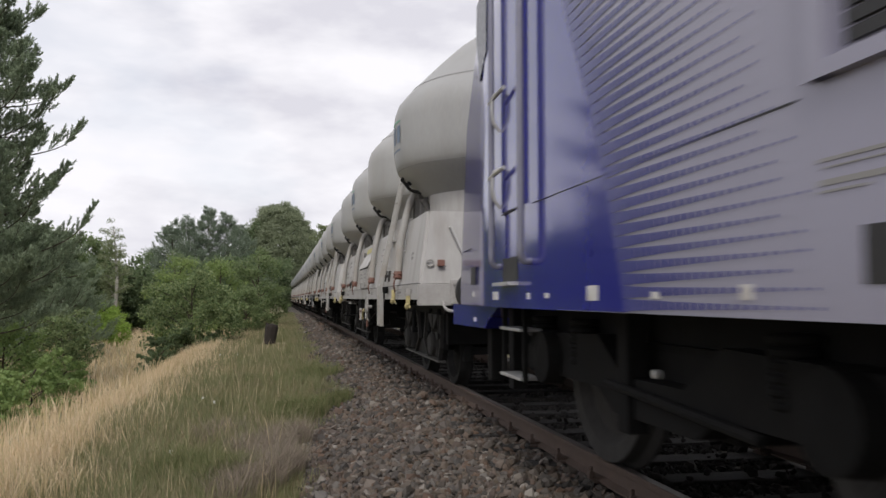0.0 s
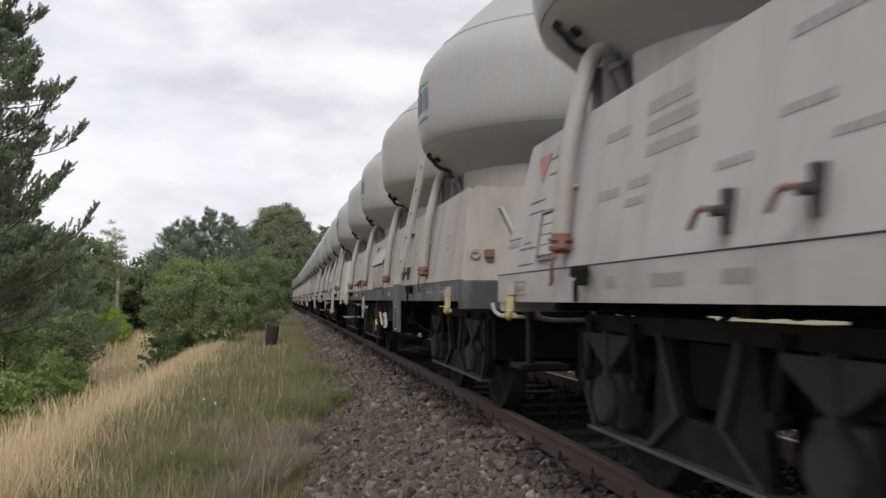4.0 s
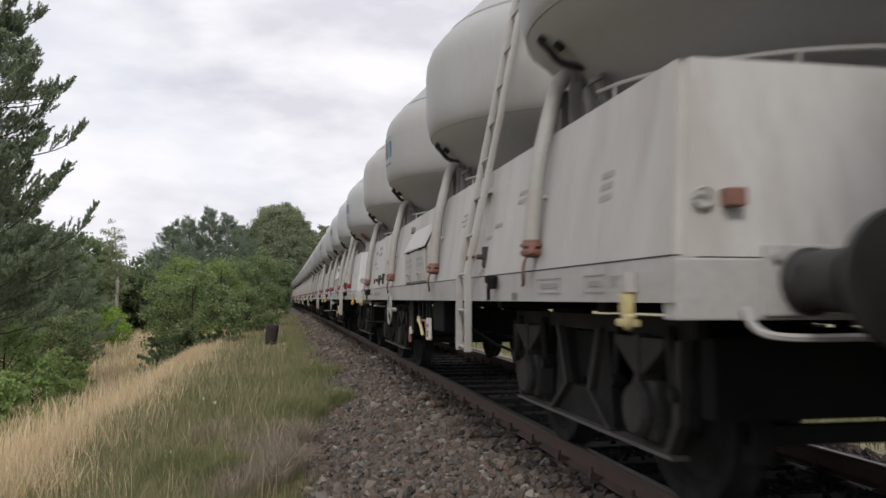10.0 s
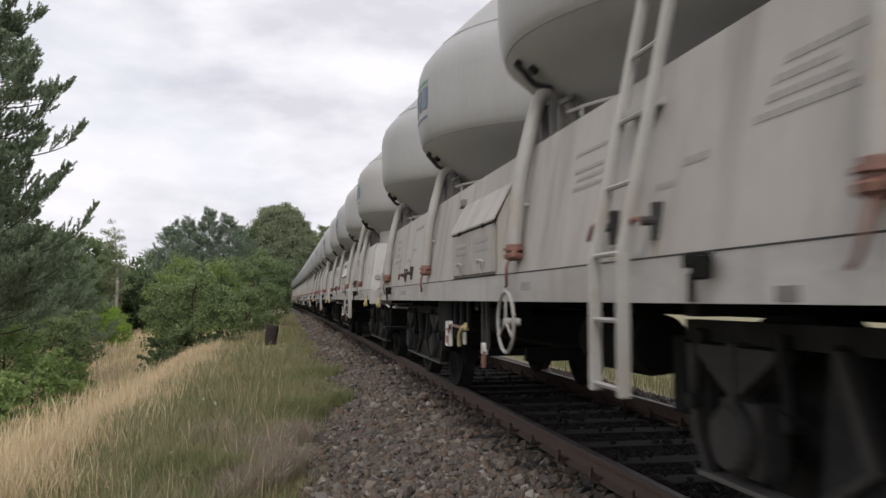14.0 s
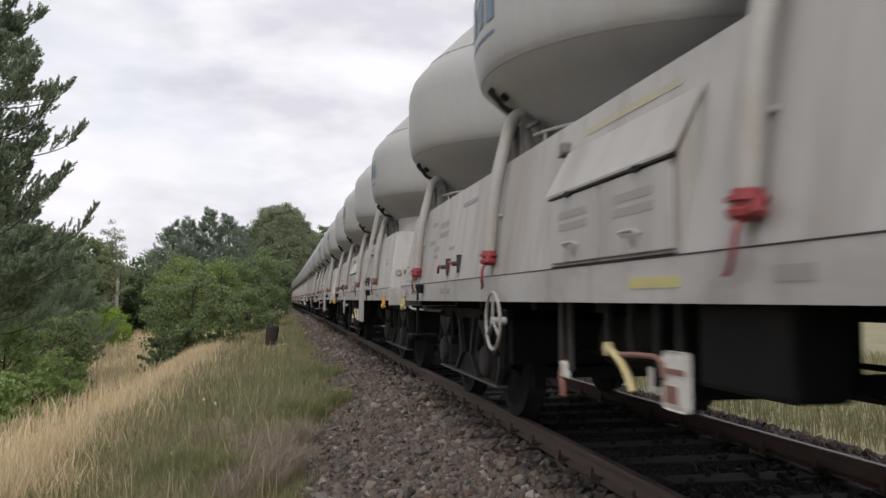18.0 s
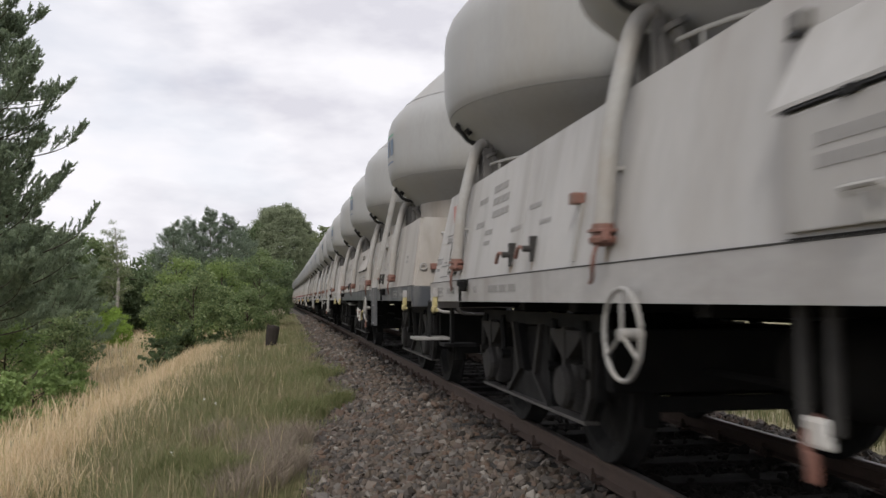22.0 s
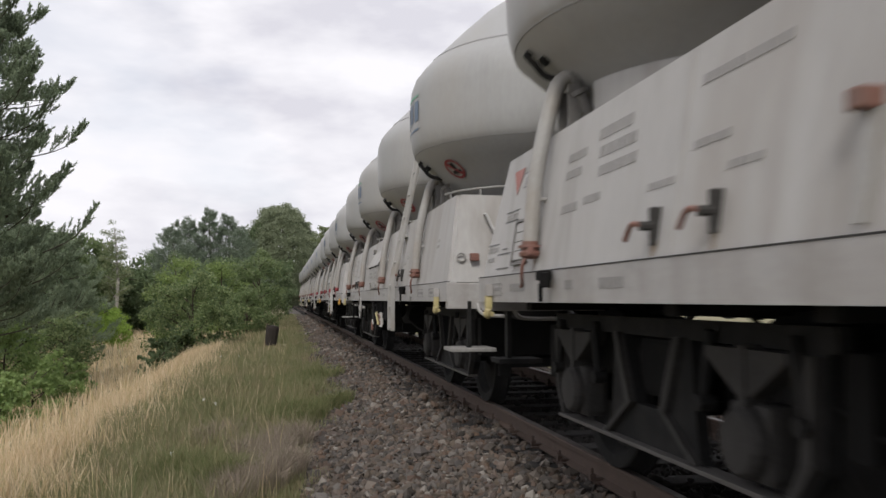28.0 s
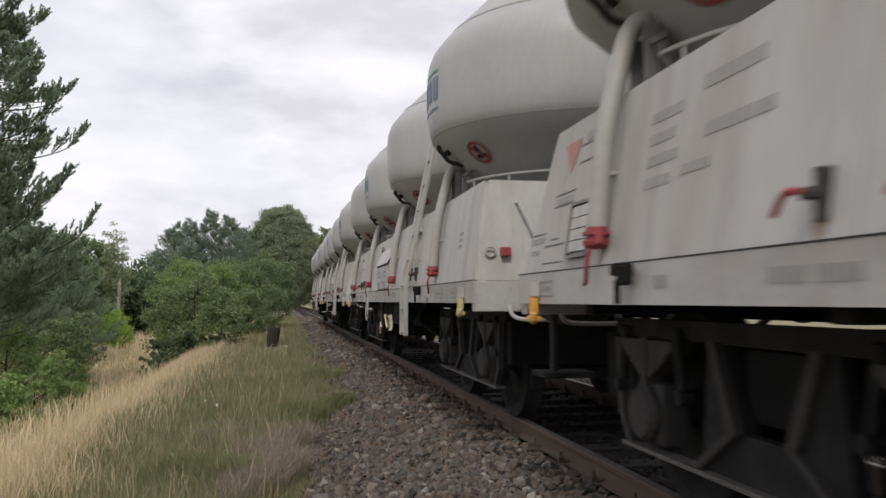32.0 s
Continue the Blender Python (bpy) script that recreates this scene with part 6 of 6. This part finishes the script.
    if i == 12:
        bm = bmesh.new()
        box(bm, -SIDE + 0.02, -SIDE + 0.034, FRONT + 6.80, FRONT + 7.02, 0.625, 0.79, 0.004, )
        bmesh.ops.rotate(bm, cent=(-SIDE, FRONT + 7.0, 0.7), matrix=Matrix.Rotation(radians(-7), 3, "X"), verts=bm.verts[:])
        part("brake_plate", bm, WHITE, w, "white brake change-over board")
        bm = bmesh.new()
        tube(bm, [(-SIDE + 0.01, FRONT + 6.99, 0.755), (-SIDE + 0.01, FRONT + 7.13, 0.765)], 0.009, 8)
        part("brake_lever", bm, RED, w, "reddish brake lever")
    if sign:
        for o in [c for c in w.children if c.name.split(".")[0] == "silo"]:
            ban_sign(o)
    tagged(w, f"{text} four-silo cement wagon on two bogies", "freight wagon", "cement wagons of the train")

# ---- electric locomotive ----
LOCO = 18.9


def build_loco():
    w = thing("locomotive", "electric locomotive with blue cab and silver ribbed side", "locomotive")
    half = LOCO / 2 - 0.6
    y = lambda g: half - g            # g: metres ahead of the trailing end
    plan = [(-1.0, half + 0.22), (-1.19, half), (-1.35, y(1.6)), (-1.42, y(2.6)), (-1.42, y(13.0)), (-1.19, -half), (-1.0, -half - 0.22)]
    rings_z = [(0.905, 1.0), (1.1, 1.0), (2.36, 1.0), (3.1, 1.0), (3.35, 0.97), (3.75, 0.80), (3.86, 0.6)]
    plan_b = [(x, yy) for x, yy in plan if yy >= y(3.3)] + [(-1.42, y(3.3))]
    plan_s = [(-1.42, y(3.3))] + [(x, yy) for x, yy in plan if yy < y(3.3)]

    def rake(yy, z):
        """The cab's end leans back towards the roof."""
        return yy - (float(np.interp(z, [1.1, 2.36, 3.19, 3.9], [0.05, 0.30, 1.0, 1.5])) if yy > y(0.5) else 0.0)

    def shell(name, outline, material, label):
        bm = bmesh.new()
        full = outline + [(-x, yy) for x, yy in outline[::-1]]
        rows = [[bm.verts.new((x * k, rake(yy, z), z)) for x, yy in full] for z, k in rings_z]
        n = len(full)
        for p, q in zip(rows, rows[1:]):
            for i in range(n):
                bm.faces.new((p[i], p[(i + 1) % n], q[(i + 1) % n], q[i]))
        bm.faces.new(rows[0]), bm.faces.new(rows[-1])
        bmesh.ops.recalc_face_normals(bm, faces=bm.faces[:])
        return part(name, bm, material, w, label, True)

    shell("cab", plan_b, BLUE, "glossy dark blue cab end")
    body = shell("body", plan_s, SILVER, "silver-grey machine room side")
    # deep skirt under the trailing corner
    bm = bmesh.new()
    prism(bm, [(y(-0.05), 0.74), (y(1.1), 0.74), (y(1.25), 0.82), (y(1.5), 0.907), (y(-0.05), 0.907)], "x", -1.235, 1.235)
    part("skirt", bm, BLUE, w)

    def side_x(g):
        return float(np.interp(g, [0, 1.6, 2.6, 13], [1.19, 1.35, 1.42, 1.42]))

    def slab(bm, g0, g1, z0, z1, lift=0.006, back=0.01):
        va = [bm.verts.new((-side_x(g) - lift, y(g), z)) for g, z in ((g0, z0), (g1, z0), (g1, z1), (g0, z1))]
        vb = [bm.verts.new((-side_x(g) + back, y(g), z)) for g, z in ((g0, z0), (g1, z0), (g1, z1), (g0, z1))]
        bm.faces.new(va), bm.faces.new(vb[::-1])
        for i in range(4):
            bm.faces.new((va[i], vb[i], vb[(i + 1) % 4], va[(i + 1) % 4]))

    # the blue field ends on a slant and breaks up into a halftone of dashes over the silver
    edge_g = lambda z: float(np.interp(z, [0.9, 1.35, 1.72, 2.31, 3.1], [4.11, 3.95, 3.78, 3.44, 3.32]))
    bm = bmesh.new()
    zs = [0.908, 1.35, 1.72, 2.31, 3.1]
    for z0, z1 in zip(zs, zs[1:]):
        vs = [bm.verts.new((-1.4225, y(q), z)) for q, z in ((3.28, z0), (edge_g(z0), z0), (edge_g(z1), z1), (3.28, z1))]
        bm.faces.new(vs)
    part("blue_field", bm, BLUE, w, "slanting blue field on the silver side")
    bm = bmesh.new()
    for k in range(45):
        z = 0.935 + 0.047 * k
        g = edge_g(z) - 0.03
        g_end = edge_g(z) + 1.12 + 0.06 * math.sin(2.3 * k)
        while g < g_end:
            share = max(0.0, min(1.0, (g - edge_g(z)) / 1.1))
            t, dash = 0.0232 * (1 - 0.84 * share ** 0.62), 0.049 - 0.034 * share
            vs = [bm.verts.new((-1.4235, y(q), zz)) for q, zz in ((g, z - t), (g + dash, z - t), (g + dash, z + t), (g, z + t))]
            bm.faces.new(vs)
            g += 0.05
    tagged(part("halftone", bm, BLUE_HALF, w, "blue halftone dashes over the silver paint"), kind="stuff")
    bm = bmesh.new()
    for g0, g1, z0, z1 in ((5.23, 6.0, 1.278, 1.287), (5.25, 5.9, 1.262, 1.266), (5.23, 5.48, 1.222, 1.236), (5.23, 5.40, 1.205, 1.211)):
        slab(bm, g0, g1, z0, z1, 0.003)
    tagged(part("lettering", bm, WRITING, w, "grey lettering bars"), kind="stuff")
    bm = bmesh.new()
    slab(bm, 2.92, 5.15, 1.444, 1.449, 0.0035)
    slab(bm, 0.3, 2.15, 1.338, 1.342, 0.002)
    slab(bm, 2.24, 2.72, 1.447, 1.453, 0.014)
    slab(bm, 2.24, 2.72, 1.262, 1.267, 0.003)
    part("panel_joint", bm, BLACK, w)
    # cab door, handrails, footholds
    bm = bmesh.new()
    slab(bm, 2.24, 2.80, 1.46, 3.15, 0.012)
    door = part("cab_door", bm, BLUE, w, "narrow blue cab door")
    bm = bmesh.new()
    for z in (1.66, 2.12):
        xh = -side_x(2.25)
        tube(bm, smooth_line([(xh - 0.01, y(2.22), z - 0.17), (xh - 0.055, y(2.22), z - 0.1), (xh - 0.06, y(2.23), z + 0.03), (xh - 0.03, y(2.26), z + 0.06)], 4), 0.011, 6)
        tube(bm, [(xh - 0.055, y(2.12), z + 0.02), (xh - 0.06, y(2.3), z + 0.03), (xh - 0.055, y(2.46), z + 0.04)], 0.013, 6)
    part("door_handle", bm, STEEL, door, "metal door handles")
    for g in (2.14, 2.88):
        bm = bmesh.new()
        x = -side_x(g)
        tube(bm, smooth_line([(x + 0.02, y(g), 1.15), (x - 0.05, y(g), 1.17), (x - 0.055, y(g), 1.4), (x - 0.055, y(g), 2.6), (x - 0.05, y(g), 2.9), (x + 0.02, y(g), 2.92)], 5), 0.019, 8)
        part("handrail", bm, LOCO_STEEL, w, "long vertical steel handrail", True)
    bm = bmesh.new()
    slab(bm, 2.22, 2.64, 1.055, 1.19, 0.003)
    pocket = part("foothold", bm, BLACK, w, "black foothold recess")
    bm = bmesh.new()
    slab(bm, 2.18, 2.64, 1.03, 1.05, 0.06)
    part("tread", bm, STEEL, pocket)
    bm = bmesh.new()
    slab(bm, 0.82, 1.08, 1.06, 1.19, 0.003)
    part("recess", bm, BLACK, w, "dark recess in the body side")
    bm = bmesh.new()
    slab(bm, 5.38, 5.9, 0.99, 1.12, 0.003)
    part("recess", bm, BLACK, w, "dark recess in the body side")
    for g0, g1, z0, z1 in ((1.88, 2.06, 0.95, 1.0), (2.81, 2.85, 0.955, 0.988), (3.11, 3.17, 0.96, 0.985), (3.69, 3.81, 0.95, 1.012), (4.31, 4.37, 0.958, 0.982), (4.88, 4.93, 0.955, 0.998), (0.93, 1.0, 0.97, 1.01), (1.0, 1.05, 0.79, 0.82)):
        bm = bmesh.new()
        slab(bm, g0, g1, z0, z1, 0.004)
        part("label_plate", bm, WHITE, w, "small white label plate")
    bm = bmesh.new()
    va = [bm.verts.new((-side_x(g) - 0.005, y(g), z)) for g, z in ((1.36, 2.49), (1.68, 2.62), (1.68, 3.08), (1.22, 3.08), (1.18, 2.85))]
    vb = [bm.verts.new((v.co.x + 0.02, v.co.y, v.co.z)) for v in va]
    bm.faces.new(va), bm.faces.new(vb[::-1])
    for k in range(5):
        bm.faces.new((va[k], vb[k], vb[(k + 1) % 5], va[(k + 1) % 5]))
    part("side_window", bm, GLASS, w, "dark cab side window")
    # ventilation grille high on the silver side
    bm = bmesh.new()
    for k in range(12):
        slab(bm, 5.35, 6.8, 1.53 + 0.04 * k, 1.56 + 0.04 * k, 0.012)
    part("air_grille", bm, BLACK, w, "dark air intake grille")
    bm = bmesh.new()
    for g0, g1, z0, z1 in ((5.25, 6.9, 1.47, 1.51), (5.25, 6.9, 2.03, 2.07), (5.22, 5.3, 1.47, 2.07), (6.85, 6.93, 1.47, 2.07)):
        slab(bm, g0, g1, z0, z1, 0.03)
    part("grille_frame", bm, SILVER, w, "silver frame round the grille")
    # steps under the door
    for g in (1.74, 2.20):
        bm = bmesh.new()
        box(bm, -1.27, -1.24, y(g) - 0.015, y(g) + 0.015, 0.46, 0.93, 0.005)
        part("step_stringer", bm, DARK, w)
    for z in (0.47, 0.76):
        bm = bmesh.new()
        box(bm, -1.29, -1.15, y(2.20), y(1.74), z, z + 0.018, 0.004)
        part("step", bm, STEEL, w, "metal step")
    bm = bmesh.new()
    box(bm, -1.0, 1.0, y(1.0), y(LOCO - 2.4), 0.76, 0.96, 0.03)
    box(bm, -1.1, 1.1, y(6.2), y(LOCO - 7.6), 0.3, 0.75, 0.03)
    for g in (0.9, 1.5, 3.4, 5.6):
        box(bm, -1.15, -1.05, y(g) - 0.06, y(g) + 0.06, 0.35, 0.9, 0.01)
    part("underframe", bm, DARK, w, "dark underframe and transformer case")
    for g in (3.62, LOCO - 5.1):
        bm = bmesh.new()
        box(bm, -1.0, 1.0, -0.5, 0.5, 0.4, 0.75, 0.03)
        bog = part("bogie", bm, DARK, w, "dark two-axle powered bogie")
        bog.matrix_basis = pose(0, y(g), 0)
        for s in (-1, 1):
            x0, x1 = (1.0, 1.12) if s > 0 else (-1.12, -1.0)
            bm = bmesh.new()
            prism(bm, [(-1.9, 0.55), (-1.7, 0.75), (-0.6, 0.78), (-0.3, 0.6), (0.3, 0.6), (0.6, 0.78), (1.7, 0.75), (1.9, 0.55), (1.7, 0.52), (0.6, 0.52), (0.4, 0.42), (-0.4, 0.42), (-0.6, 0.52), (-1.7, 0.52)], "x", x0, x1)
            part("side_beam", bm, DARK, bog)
            for yy in (-1.3, 1.3):
                bm = bmesh.new()
                lathe(bm, [(0.16, 0.0), (0.15, 0.12), (0.0, 0.14)], 18, pose(s * 1.08, yy, 0.62, 0, 90 * s, 0))
                part("axle_box", bm, DARK, bog)
                for d in (-0.35, 0.35):
                    bm = bmesh.new()
                    for q in range(6):
                        lathe(bm, [(0.075, 0.0), (0.09, 0.012), (0.09, 0.028), (0.075, 0.04)], 12, pose(s * 1.05, yy + d, 0.6 + 0.042 * q))
                    part("coil_spring", bm, DARK, bog)
            bm = bmesh.new()
            tube(bm, [(s * 1.15, -0.9, 0.5), (s * 1.15, 0.4, 0.56)], 0.022, 8)
            part("damper", bm, DARK, bog)
        bm = bmesh.new()
        lathe(bm, [(0.0, 0.0), (0.018, 0.0), (0.018, 0.03), (0.0, 0.035)], 12, pose(-1.2, -0.28, 0.66, 0, -90, 0))
        part("sensor_cap", bm, STEEL, bog, "bright metal sensor cap")
        for yy in (-1.3, 1.3):
            bm = bmesh.new()
            wheel_profile(bm, -0.755, -1), wheel_profile(bm, 0.755, 1)
            lathe(bm, [(0.09, -0.9), (0.09, 0.9)], 14, pose(0, 0, 0, 0, 90, 0))
            bmesh.ops.scale(bm, vec=(1, 1.3, 1.3), verts=bm.verts[:])
            o = part("wheelset", bm, GRIME_PALE, bog, "large powered wheels on an axle", True)
            o.matrix_basis = pose(0, yy, 0.6)
    buf = next(o for o in master.children if o.name.startswith("buffer"))
    for x in (-0.875, 0.875):
        again(buf, pose(x, half, 1.02, 0, 0, 180), w)
        again(buf, pose(x, -half, 1.02), w)
    return w


loco = build_loco()

# ---- the train's way ----
# moments at which the vehicles' ends pass the same mark beside the camera
PASSES = (0.60, 2.48, 4.32, 6.15, 8.0, 9.83, 11.65, 13.45, 15.27, 17.09, 18.95, 20.83, 22.66, 24.58, 26.5, 28.40, 30.34, 32.27)
RUN = np.polyfit(np.array(PASSES) - 16, np.arange(len(PASSES)), 6)
MARK_Y = 3.336


def run(t):
    """Metres that the train has rolled past the mark at t seconds."""
    return float(np.polyval(RUN, t - 16)) * WAGON_LENGTH


def motions():
    steps = [32.0 * k / 64 for k in range(65)]
    for ob, centre in [(w, i * WAGON_LENGTH + WAGON_LENGTH / 2) for i, w in enumerate(WAGONS)] + [(loco, -LOCO / 2)]:
        rows = []
        for t in steps:
            yc = MARK_Y + centre - run(t)
            rows.append((t, pose(float(track_x(yc)), yc, 0, 0, 0, math.degrees(max(yc, 0.0) / BEND))))
        walk(ob, rows)
    ticks = [k / 15 for k in range(481)]
    for ob in [o for o in bpy.data.objects if o.name.split(".")[0] == "wheelset"]:
        at = ob.matrix_basis.translation.copy()
        r = at.z
        walk(ob, [(t, pose(*at, math.degrees((run(t) - run(0)) / r) % 360)) for t in ticks])


motions()
